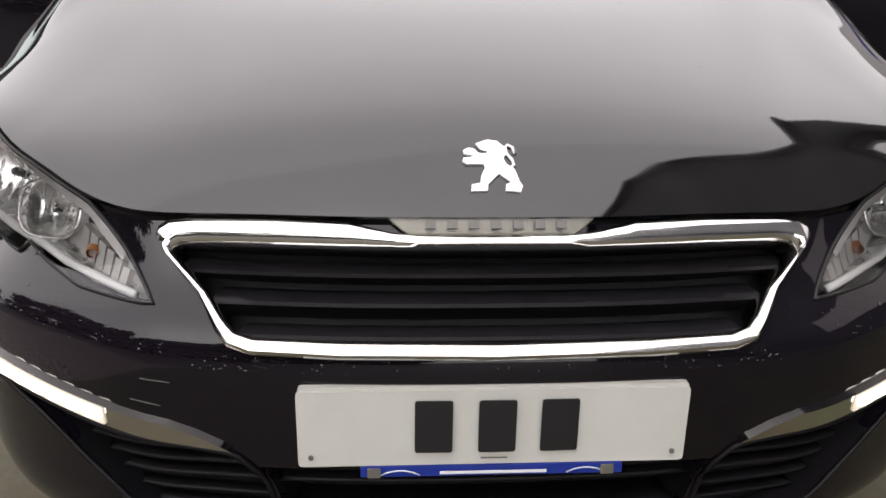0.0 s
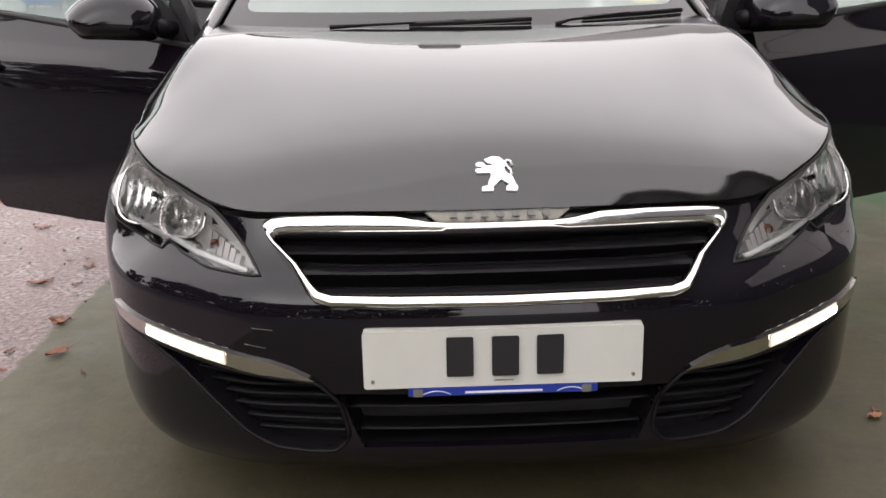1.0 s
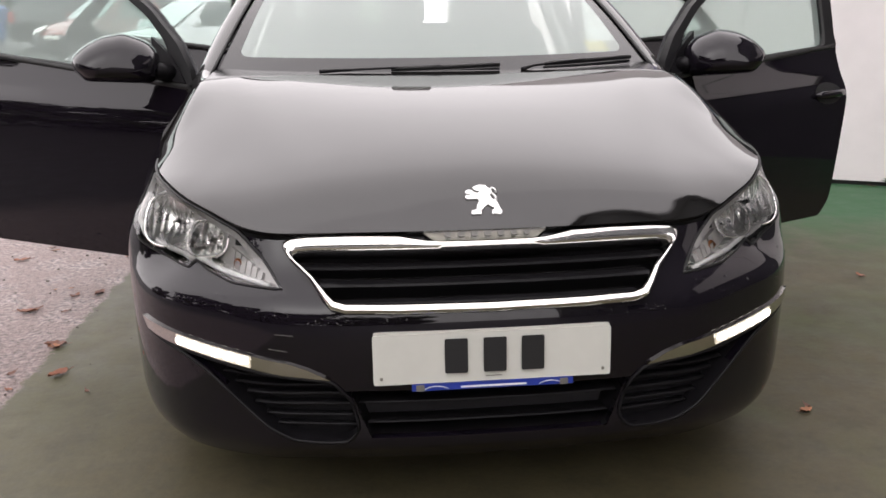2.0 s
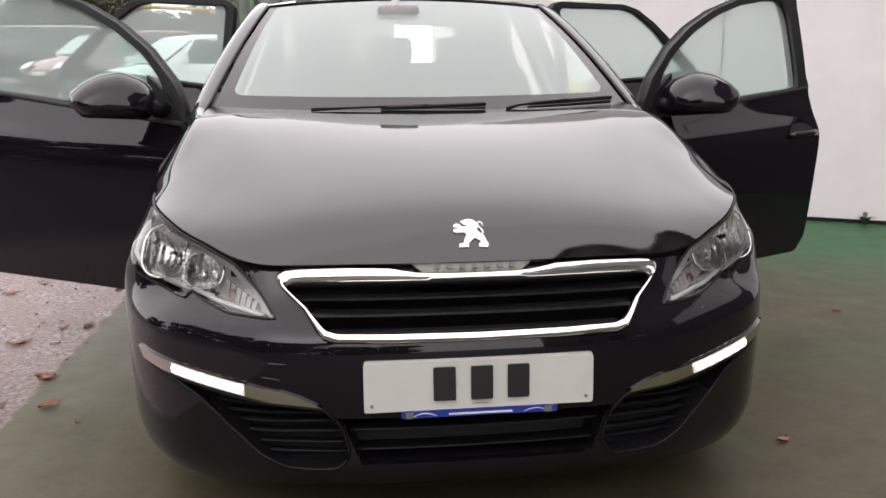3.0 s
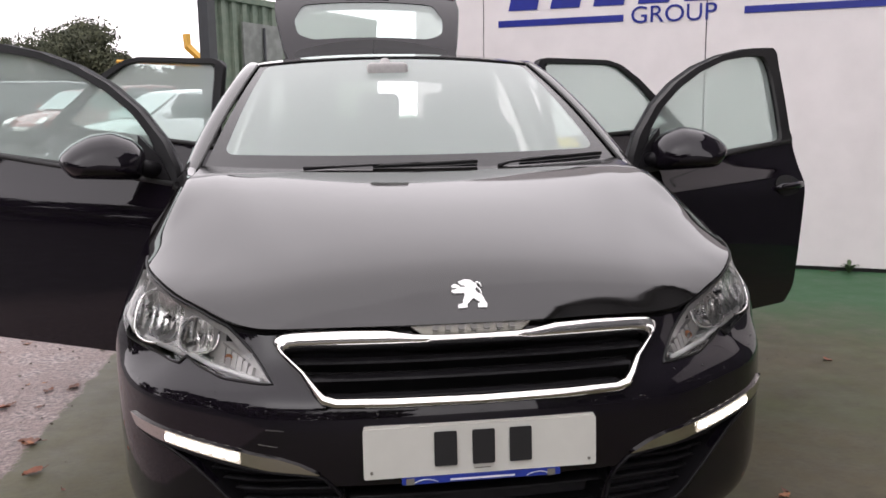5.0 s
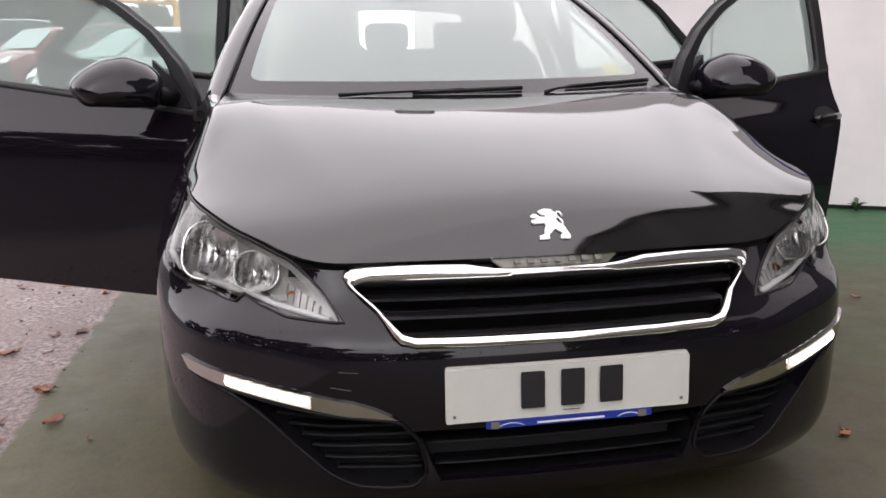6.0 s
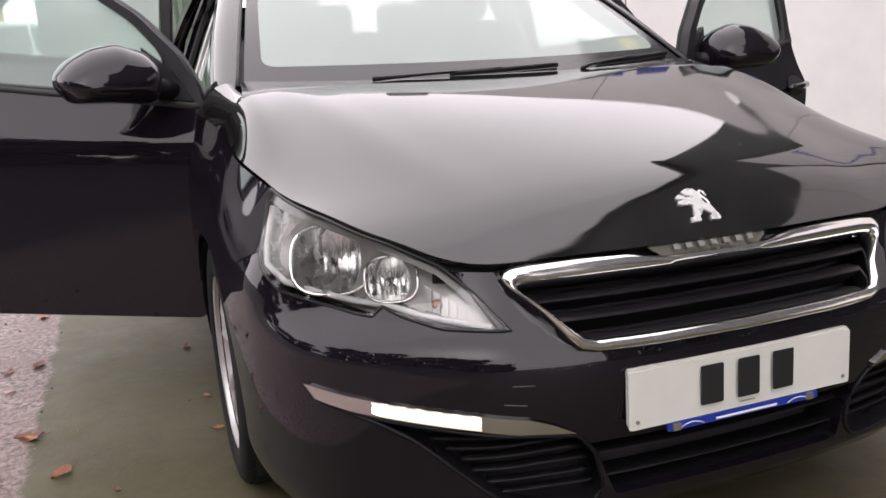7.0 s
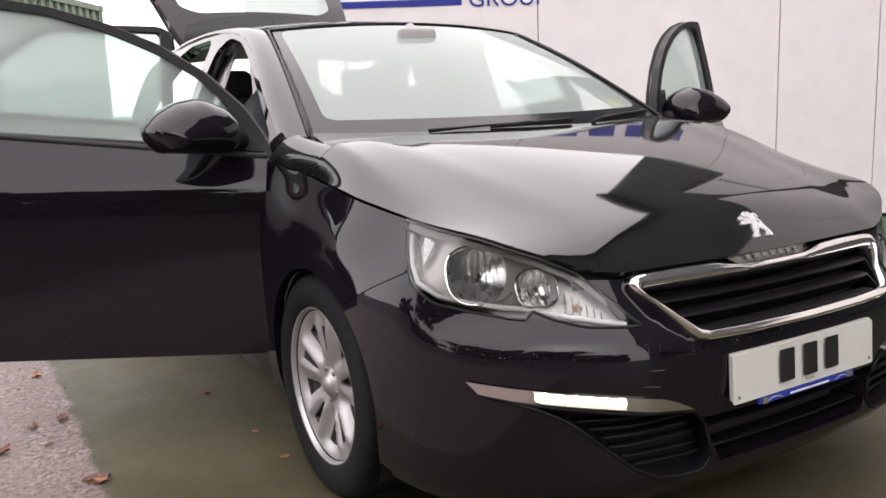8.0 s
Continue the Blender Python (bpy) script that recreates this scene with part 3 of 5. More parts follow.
# maker's badge on the bonnet: a plain bright figure
figure = [(-0.0349, 0.0009), (-0.0338, 0.0113), (-0.0203, 0.014), (-0.0188, 0.024), (-0.012, 0.0385), (-0.0143, 0.0444), (-0.0406, 0.0444), (-0.0466, 0.0484), (-0.0451, 0.0548), (-0.0338, 0.0557), (-0.0285, 0.0584), (-0.0436, 0.0611), (-0.0451, 0.067), (-0.0376, 0.072), (-0.0282, 0.0702), (-0.0207, 0.0625), (-0.009, 0.062), (-0.0075, 0.0656), (-0.018, 0.0688), (-0.0255, 0.0783), (-0.018, 0.0815), (-0.0056, 0.0855), (0.0094, 0.0828), (0.0199, 0.0729), (0.0218, 0.062), (0.0173, 0.0543), (0.021, 0.0448), (0.0338, 0.0362), (0.0406, 0.0158), (0.0451, 0.0091), (0.0413, 0.0), (0.018, 0.0018), (0.0195, 0.0118), (0.027, 0.0149), (0.0094, 0.0285), (-0.0086, 0.0122), (-0.0094, 0.0018)]


def on_bonnet(x, v, w=0.0, y0=0.137):
    """v metres up the slope of the bonnet's nose."""
    y, z, left = y0, bonnet_height(x, y0), v
    while left > 1e-5:
        z2 = bonnet_height(x, y + 0.001)
        d = math.hypot(0.001, z2 - z)
        k = min(1.0, left / d)
        y, z, left = y + 0.001 * k, z + (z2 - z) * k, left - d * k
    g = (bonnet_height(x, y + 0.004) - bonnet_height(x, y - 0.004)) / 0.008
    n = Vector((0, -g, 1)).normalized()
    return Vector((x, y, z)) + n * (w + 0.006)


emblem = part("emblem", crisp(prism([(0.003 + u * 0.88, v * 0.94) for u, v in figure], on_bonnet, 0.010)), BRIGHT, car, "bright chrome badge figure", smooth=False)
tail = [on_bonnet(0.003 + u * 0.88, v * 0.94, -0.003) for u, v in ((0.0263, 0.0376), (0.0338, 0.043), (0.0315, 0.0521), (0.0237, 0.062), (0.021, 0.072), (0.0255, 0.0774), (0.033, 0.0738), (0.0364, 0.0629))]
part("emblem_tail", tube(tail, 0.0026), BRIGHT, car)


# number plate with plain bars
def plate_at(x, z, d=0.0):
    return Vector((x, -0.006 - d + 0.06 * (z - 0.446) + 0.10 * x * x, z))


def slab(x0, x1, z0, z1, d, r, t):
    return prism(rounded([(x0, z0), (x1, z0), (x1, z1), (x0, z1)], r) if r else [(x0, z0), (x1, z0), (x1, z1), (x0, z1)], lambda u, v, w: plate_at(u, v, d + w), t)


plate = part("number_plate", slab(-0.260, 0.260, 0.3905, 0.5015, 0.004, 0.006, 0.004), PLATE, car, "white number plate with three bold black bars", smooth=False)
part("back_plate", slab(-0.258, 0.259, 0.395, 0.5055, -0.001, 0.006, 0.008), PLATE, plate, smooth=False)
for x in (-0.081, 0.003, 0.086):
    part("letter_bar", slab(x - 0.025, x + 0.025, 0.4135, 0.4905, 0.0052, 0.004, 0.0012), INK, plate, smooth=False)
part("maker_bar", slab(-0.018, 0.018, 0.4035, 0.4055, 0.0048, 0, 0.0008), SCREW, plate, smooth=False)
for x in (-0.243, 0.243):
    part("screw_cap", slab(x - 0.0035, x + 0.0035, 0.402, 0.409, 0.0062, 0.0033, 0.0022), SCREW, plate, smooth=False)
holder = part("dealer_strip", slab(-0.178, 0.176, 0.3745, 0.3895, 0.003, 0.002, 0.006), BLUE, car, "dark blue dealer strip with white print", smooth=False)
part("print_bar", slab(-0.072, 0.072, 0.3795, 0.3835, 0.0042, 0, 0.0012), WHITE, holder, smooth=False)
for x in (-0.125, 0.125):
    pts = [plate_at(x + 0.026 * t, 0.3785 + 0.007 * (1 - t * t), 0.004) for t in (-1, -0.6, -0.2, 0.2, 0.6, 1)]
    part("car_outline", tube(pts, 0.0009, 6), WHITE, holder)
for x in (-0.160, 0.155):
    part("clip", slab(x - 0.009, x + 0.009, 0.375, 0.3885, 0.0060, 0.002, 0.003), SCREW, holder, smooth=False)

# running lamps, fog recesses and lower intake
for sgn in (1, -1):
    side = (lambda p: p) if sgn > 0 else mirrored
    strip = part("lamp_strip", sheet(side(DRL), proud(0.007), 0.015, depth=0.012), SATIN, car, "chrome strip with a lit running lamp")
    part("running_lamp", sheet(side(LIT), proud(0.010), 0.012, depth=0.006), LAMP, strip, "glowing white lamp")
    for k in range(6):
        u = 0.5445 + 0.0325 * k
        z = 0.4385 + (u - 0.528) * 0.120
        cell = [(sgn * (u + 0.0155 * math.copysign(abs(math.cos(a)) ** 0.6, math.cos(a))), z + 0.0088 * math.copysign(abs(math.sin(a)) ** 0.6, math.sin(a))) for a in [i * math.pi / 8 for i in range(16)]]
        part("led", prism(cell, lambda a, b, w: proud(0.0128)(a, b, w), 0.004), LED, strip, smooth=False)
    fog = part("fog_recess", sheet(side(FOG), proud(-0.05), 0.02, flange=False), PLASTIC, car, "black plastic recess with fins")
    cu, cv = sum(p[0] for p in FOG) / len(FOG), sum(p[1] for p in FOG) / len(FOG)
    lip = side([(cu + (u - cu) * 0.998, cv + (v - cv) * 0.984) for u, v in FOG])
    ring = [proud(0.002)(u, v) for u, v in resample(rounded(lip, 0.012), 90)]
    back = [proud(-0.05)(u, v) for u, v in resample(rounded(lip, 0.012), 90)]
    part("recess_wall", loft([ring, back], True), PLASTIC, fog)
    part("recess_rim", tube(ring + ring[:2], 0.004), PLASTIC, fog)
    for k in range(6):
        z = 0.275 + k * 0.022
        us = [u / 1000 for u in range(300, 800, 10) if inside(FOG, u / 1000, z) and inside(FOG, u / 1000, z + 0.006)]
        if len(us) > 3:
            rows = [[proud(d)(sgn * u, z + dz) for d, dz in ((-0.05, 0.004), (-0.032, 0.003), (-0.029, 0.0), (-0.032, -0.003), (-0.05, -0.004))] for u in us]
            part("fin", loft(rows, True, True), PLASTIC, fog)
intake = part("lower_intake", sheet([(u * 1.02, v) for u, v in INTAKE], proud(-0.09), 0.04, flange=False), DARK, car, "dark lower air intake with thin slats")
ring = resample(INTAKE, 80)
part("intake_wall", loft([[proud(0.0)(*p) for p in ring], [proud(-0.09)(*p) for p in ring]], True), PLASTIC, intake)
for z, w in ((0.283, 0.278), (0.325, 0.297), (0.355, 0.31)):
    rows = []
    for i in range(31):
        u = -w + 2 * w * i / 30
        rows.append([proud(d)(u, z + dz) for d, dz in ((-0.08, 0.0035), (-0.024, 0.003), (-0.018, 0.0), (-0.024, -0.003), (-0.08, -0.0035))])
    part("slat", loft(rows, True, True), PLASTIC, intake)


# headlamps
def headlamp(sgn):
    side = (lambda p: p) if sgn > 0 else mirrored
    poly = side(HEAD)
    lamp = part("headlamp", sheet(poly, proud(-0.085), 0.03, flange=False), GLOSSY, car, "clear halogen headlamp with twin reflectors")
    ring = resample(poly, 90)
    part("lamp_wall", loft([[proud(0.0)(*p) for p in ring], [proud(-0.02)(*p) for p in ring], [proud(-0.088)(*p) for p in ring]], True), GLOSSY, lamp)
    part("lens", sheet(poly, proud(0.004), 0.02, depth=0.010), LENS, lamp, "clear wet lens").visible_shadow = False
    bowls = ((0.875, 0.702, 0.068), (0.712, 0.672, 0.043))
    ovals = [[(sgn * (u + 1.04 * r * math.cos(k * math.pi / 10)), z + 0.98 * r * math.sin(k * math.pi / 10)) for k in range(20)] for u, z, r in bowls]
    tray = [(0.82 * sgn + (u - 0.82 * sgn) * 0.955, 0.694 + (z - 0.694) * 0.90) for u, z in poly]
    part("lamp_bezel", sheet(tray, proud(-0.036), 0.02, ovals, 0.02), HOUSING, lamp, "satin silver bezel")
    part("lamp_seal", tube([proud(0.001)(*p) for p in ring + ring[:2]], 0.0035, 6), RUBBER, lamp)
    for u, z, r in bowls:
        c = proud(-0.030)(sgn * u, z)
        out = (proud(0.0)(sgn * u, z) - proud(-0.01)(sgn * u, z)).normalized()
        aim = (Vector((0, -1, 0.72)) * 0.55 + out * 0.45).normalized()
        turn = aim.to_track_quat("X", "Z").to_matrix().to_4x4()
        turn.translation = c
        n = 64

        def bowl(q, k):
            """Rounded-square dish with upright flutes, its lower half turned up to the sky."""
            a = 2 * math.pi * k / n
            c1, s1 = math.cos(a), math.sin(a)
            y1, z1 = 1.12 * r * q * math.copysign(abs(c1) ** 0.72, c1), r * q * math.copysign(abs(s1) ** 0.72, s1)
            deep = -0.032 * (1 - min(1, q) ** 1.7) + 0.0020 * math.sin(y1 * 400) * (q < 0.97)
            return (deep + (0.010 if q > 1.0 else 0.0), y1, z1)
        bm = loft([[bowl(q, k) for k in range(n)] for q in (0.06, 0.14, 0.22, 0.3, 0.38, 0.46, 0.54, 0.62, 0.70, 0.78, 0.86, 0.93, 0.98)], True)
        bowl_part = part("reflector", bm, REFLECTOR, lamp, "fluted chrome reflector bowl", m=turn)
        rim = [bowl(1.01, k) for k in range(n)]
        part("bowl_rim", tube(rim + rim[:2], 0.0030, 6), CHROME, bowl_part)
        part("bulb", lathe([(0.0, 0.004), (0.006, 0.0), (0.007, -0.02), (0.007, -0.05)], 12), LENS, lamp, m=turn)
    low = [(1.098, 0.782), (1.085, 0.755), (1.06, 0.72), (1.025, 0.683), (0.965, 0.655), (0.88, 0.640), (0.80, 0.632), (0.735, 0.629), (0.70, 0.626), (0.64, 0.613), (0.56, 0.602), (0.50, 0.594)]
    part("light_guide", tube([proud(-0.007)(sgn * u, z + 0.003) for u, z in low], 0.0062), GUIDE, lamp, "frosted white light guide")
    shelf = [[proud(-0.012)(sgn * u, z + 0.002), proud(-0.045)(sgn * u, z + 0.018)] for u, z in low]
    part("lower_bezel", loft(shelf), REFLECTOR, lamp)
    # silver strip standing in for the sky mirrored along the lens's top edge
    rows = []
    for u, z in [p for p in HEAD[10:]]:
        rows.append([proud(-0.013)(sgn * u, z - 0.002), proud(-0.003)(sgn * u, z - 0.020)])
    part("lens_sheen", loft(rows), HOUSING, lamp)
    for i in range(6):
        u = 0.545 + i * 0.017
        z = 0.612 + i * 0.004
        part("turn_reflector", prism([(sgn * (u - 0.007), z - 0.008), (sgn * (u + 0.007), z - 0.006), (sgn * (u + 0.007), z + 0.012 + i * 0.004), (sgn * (u - 0.007), z + 0.010 + i * 0.003)], lambda a, b, w: proud(-0.022)(a, b, w), 0.014), HOUSING, lamp, smooth=False)
    c = proud(-0.022)(sgn * 0.612, 0.634)
    part("amber_bulb", lathe([(0.0, 0.014), (0.007, 0.010), (0.010, 0.0), (0.007, -0.012)], 14), AMBER, lamp, "amber turn bulb", m=Matrix.Translation(c) @ pose(0, 0, 0, 0, 0, 90))
    # small side reflector near the rear corner
    part("side_reflector", prism([(sgn * 1.035, 0.725), (sgn * 1.062, 0.755), (sgn * 1.062, 0.785), (sgn * 1.02, 0.775)], lambda a, b, w: proud(-0.02)(a, b, w), 0.02), REFLECTOR, lamp, smooth=False)


headlamp(1)
headlamp(-1)

# tow-eye cover grooves and rain on the paint
for (a, b), (c, d) in (((0.470, 0.500), (0.430, 0.497)), ((0.487, 0.467), (0.445, 0.461))):
    part("cover_groove", tube([proud(0.0004)(-(a + (c - a) * t / 4), b + (d - b) * t / 4) for t in range(5)], 0.0006, 5), DULL, car)


def drops(name, count, spot, seed, size):
    """Rain beads joined into one part; spot(rng) gives a place and its outward direction."""
    rng = random.Random(seed)
    verts, faces = [], []
    for k in range(count):
        p, n = spot(rng)
        a = n.orthogonal().normalized()
        b = n.cross(a)
        r = size * rng.uniform(0.3, 0.75) * (1.8 if rng.random() < 0.06 else 1)
        i = len(verts)
        for ring, h in ((1.0, 0.0), (0.72, 0.42)):
            verts += [tuple(p + (a * math.cos(q) + b * math.sin(q)) * r * ring + n * r * h) for q in [j * math.pi / 3 for j in range(6)]]
        verts.append(tuple(p + n * r * 0.58))
        for j in range(6):
            m = (j + 1) % 6
            faces += [(i + j, i + m, i + 6 + m, i + 6 + j), (i + 6 + j, i + 6 + m, i + 12)]
    me = bpy.data.meshes.new(name)
    me.from_pydata(verts, [], faces)
    me.polygons.foreach_set("use_smooth", [True] * len(me.polygons))
    me.materials.append(DROP)
    ob = new(name, me)
    ob.parent = car
    tagged(ob, "small rain beads", kind="stuff")


def on_front(u0, u1, z0, z1):
    def spot(rng):
        u, z = rng.uniform(u0, u1), rng.uniform(z0, z1)
        p = proud(0.0)(u, z)
        return p, (proud(0.01)(u, z) - p).normalized()
    return spot


def over_bonnet(x0, x1, y0, y1):
    def spot(rng):
        x, y = rng.uniform(x0, x1), rng.uniform(y0, y1)
        e = 0.003
        z = bonnet_height(x, y)
        n = Vector(((bonnet_height(x - e, y) - bonnet_height(x + e, y)) / (2 * e), (bonnet_height(x, y - e) - bonnet_height(x, y + e)) / (2 * e), 1)).normalized()
        return Vector((x, y, z)), n
    return spot


drops("rain_bead", 189, on_front(-0.40, 0.40, 0.520, 0.540), 1, 0.0022)
drops("rain_bead", 110, on_front(-0.95, -0.42, 0.530, 0.585), 2, 0.0018)
drops("rain_bead", 80, on_front(0.42, 0.95, 0.530, 0.585), 3, 0.0018)
drops("rain_bead", 72, over_bonnet(-0.05, 0.06, 0.130, 0.23), 4, 0.0015)
drops("rain_bead", 315, over_bonnet(-0.62, 0.62, 0.30, 1.0), 5, 0.0011)

# ---- cabin shell, glass and roof ----
def screen_at(a, t, d=0.0):
    x = (0.735 + (0.575 - 0.735) * t) * a
    y = 1.035 + 0.155 * a * a + (0.835 - 0.085 * a * a) * t - d * 0.5
    z = 0.972 + 0.018 * a * a + (0.433 - 0.045 * a * a) * t + 0.030 * math.sin(math.pi * t) * (1 - 0.3 * a * a) + d
    return (x, y, z)


clear_area = rounded([(-0.925, 0.118), (0.925, 0.118), (0.942, 0.980), (-0.942, 0.980)], 0.06, 5)
part("screen_border", sheet([(-0.99, 0.004), (0.99, 0.004), (0.99, 0.99), (-0.99, 0.99)], screen_at, 0.06, [clear_area], 0.005), GLOSSY, car, "black printed border of the windscreen")
for s in (1, -1):
    seal = [screen_at(s * 1.012, t / 20, 0.004) for t in range(21)]
    part("screen_seal", tube(seal, 0.0055, 6), RUBBER, car)
part("windscreen", sheet(clear_area, screen_at, 0.06, flange=False), SCREEN, car, "wet windscreen with a pale haze painted in, mirroring the pale sky").visible_shadow = False
part("header_seal", tube([screen_at(a / 10, 1.004, 0.003) for a in range(-10, 11)], 0.0035, 6), RUBBER, car)
cowl = []
for i in range(-14, 15):
    a = i / 14
    e, f = Vector(bonnet(a * UB * 0.885, 1)), Vector(screen_at(a, 0.03))
    cowl.append([e + Vector((0, -0.02, -0.03)), e + Vector((0, 0.006, -0.004)), e.lerp(f, 0.5) + Vector((0, 0, -0.003)), f + Vector((0, 0.004, 0.003))])
part("scuttle", loft(cowl), GLOSSY, car)

roof_line = graph([(1.80, 1.405), (1.875, 1.412), (2.1, 1.438), (2.5, 1.456), (2.9, 1.450), (3.3, 1.425), (3.55, 1.395)])


def roof_at(a, y):
    w = 0.585 + 0.030 * ease(1.85, 2.5, y) - 0.07 * ease(2.9, 3.6, y)
    yy = y + 0.06 * a * a * (1 - ease(1.9, 2.6, y))
    return (w * a, yy, roof_line(y) - 0.032 * abs(a) ** 2.5)


roof = part("roof", sheet([(-1, 1.885), (1, 1.885), (1, 3.50), (-1, 3.50)], roof_at, 0.08, depth=0.03), SKYLIT_PAINT, car)
part("headlining", sheet([(-1, 1.90), (1, 1.90), (1, 3.45), (-1, 3.45)], lambda a, y: (roof_at(a, y)[0] * 0.98, roof_at(a, y)[1], roof_at(a, y)[2] - 0.035), 0.1, flange=False), LINER, car)
part("aerial", tube([(0.0, 3.32, 1.42), (0.0, 3.40, 1.50), (0.0, 3.50, 1.62)], 0.004, 6), PLASTIC, car)

flank = graph([(0.15, 0.06), (0.25, 0.02), (0.40, 0.004), (0.60, 0.0), (0.78, 0.001), (0.84, 0.007), (0.875, 0.022), (0.91, 0.042), (0.95, 0.060), (1.02, 0.088), (1.20, 0.162), (1.36, 0.238), (1.42, 0.262), (1.47, 0.290)])


def flank_at(s, d=0.0):
    def place(y, z):
        w = 0.895 - 0.10 * ease(3.5, 4.3, y) - flank(z) - 0.02 * ease(1.5, 1.2, y) + d
        return (s * w, y, z)
    return place


REAR_Y = 3.505
RAIL = [(1.285, 0.985), (1.36, 1.030), (1.52, 1.125), (1.66, 1.205), (1.80, 1.280), (1.92, 1.332), (2.04, 1.368), (2.18, 1.392), (2.35, 1.402), (2.6, 1.404), (2.85, 1.398), (3.05, 1.385), (3.30, 1.365), (3.50, 1.345)]
side = [(1.285, 0.19), (REAR_Y - 0.33, 0.19)] + [(REAR_Y + 0.345 * math.cos(radians(a)), 0.315 + 0.345 * math.sin(radians(a))) for a in range(195, -16, -10)] + [(4.05, 0.24), (4.17, 0.35), (4.17, 0.72), (4.10, 0.98), (3.86, 1.17), (3.62, 1.32)] + RAIL[::-1]
front_gap = rounded([(1.36, 0.34), (2.34, 0.34), (2.385, 0.95), (2.34, 1.33), (2.20, 1.375), (2.02, 1.345), (1.80, 1.255), (1.52, 1.10), (1.36, 1.00)], 0.05)
rear_gap = rounded([(2.50, 0.34), (3.02, 0.34), (3.16, 0.60), (3.35, 0.80), (3.42, 1.03), (3.20, 1.24), (3.00, 1.345), (2.80, 1.385), (2.46, 1.39), (2.47, 0.95)], 0.05)
for s in (1, -1):
    body_side = part("body_side", sheet(side, flank_at(s), 0.04, [front_gap, rear_gap, [(3.52, 1.06), (3.70, 1.06), (3.56, 1.23)]], 0.05), PAINT, car)
    for gap in (front_gap, rear_gap):
        loop = [flank_at(s, -0.030)(y, z) for y, z in resample(gap, 70)]
        part("door_seal", tube(loop + loop[:2], 0.012, 6), RUBBER, body_side)
    # pale inner trim of the pillars
    part("inner_trim", sheet([(2.30, 0.9), (2.55, 0.9), (2.52, 1.37), (2.32, 1.37)], flank_at(s, -0.075), 0.06), PILLAR_TRIM, body_side)
    # one arched rail: screen pillar running over into the roof's side
    inner = [screen_at(s * 1.012, t) for t in (0.0, 0.15, 0.3, 0.45, 0.6, 0.75, 0.9)] + [roof_at(s * 1.0, y) for y in (1.93, 2.05, 2.25, 2.5, 2.75, 3.0, 3.25, 3.49)]
    outer = [flank_at(s)(y, z) for y, z in RAIL]
    ci, co = curve(inner, 600), curve(outer, 600)
    rows = []
    for k in range(61):
        y = 1.192 + (3.49 - 1.192) * k / 60
        a = Vector([float(np.interp(y, ci[:, 1], ci[:, j])) for j in range(3)])
        yo = 1.285 + (3.50 - 1.285) * k / 60
        b = Vector([float(np.interp(yo, co[:, 1], co[:, j])) for j in range(3)])
        mid = (a + b) / 2 + Vector((s * 0.020, -0.012 * (1 - ease(1.8, 2.3, y)), 0.020))
        rows.append([a * (1 - v) ** 2 + mid * (2 * v * (1 - v)) + b * v * v for v in [i / 8 for i in range(9)]] + [b + Vector((-s * 0.05, 0.0, -0.004))])
    foot_top, foot_mid = rows[0][0], rows[0][5]
    part("roof_rail", crisp(loft(rows), 50), SKYLIT_PAINT, body_side, "smooth black windscreen pillar and roof rail")
    part("pillar_lining", loft([[Vector(screen_at(s * 0.93, t / 10, -0.03)), Vector(screen_at(s * 0.985, t / 10, -0.05)) + Vector((0, 0.03, -0.01))] for t in range(1, 10)]), PILLAR_TRIM, body_side)
    # fill between wing top, pillar foot and bonnet corner
    rows = []
    for k in range(13):
        k = k / 12
        y = 1.043 + 0.242 * k
        low = (Vector(bonnet(s * UB, 1)) + Vector((0, 0.004, 0))).lerp(Vector(shell(s * u_at(y), z_top(u_at(y)) + 0.001)), min(1, k * 6))
        top = (Vector(bonnet(s * UB * 0.88, 1)) + Vector((0, 0.004, 0))).lerp(foot_top, k)
        mid = (Vector(bonnet(s * UB * 0.945, 1)) + Vector((0, 0.004, 0))).lerp(foot_mid, k)
        rows.append([low * ((1 - v) * (1 - 2 * v)) + mid * (4 * v * (1 - v)) + top * (v * (2 * v - 1)) for v in [i / 8 for i in range(9)]])
    part("pillar_foot", loft(rows), SKYLIT_PAINT, body_side)
part("floor_pan", box(-0.72, 0.72, 0.30, 4.10, 0.20, 0.30, 0.02), GAP, car)
part("bulkhead", box(-0.70, 0.70, 1.02, 1.16, 0.25, 0.93, 0.02), GAP, car)
part("engine_block", box(-0.45, 0.45, 0.35, 0.95, 0.30, 0.68, 0.04), GAP, car)
part("rear_panel", box(-0.70, 0.70, 4.10, 4.20, 0.25, 0.72, 0.04), PAINT, car)


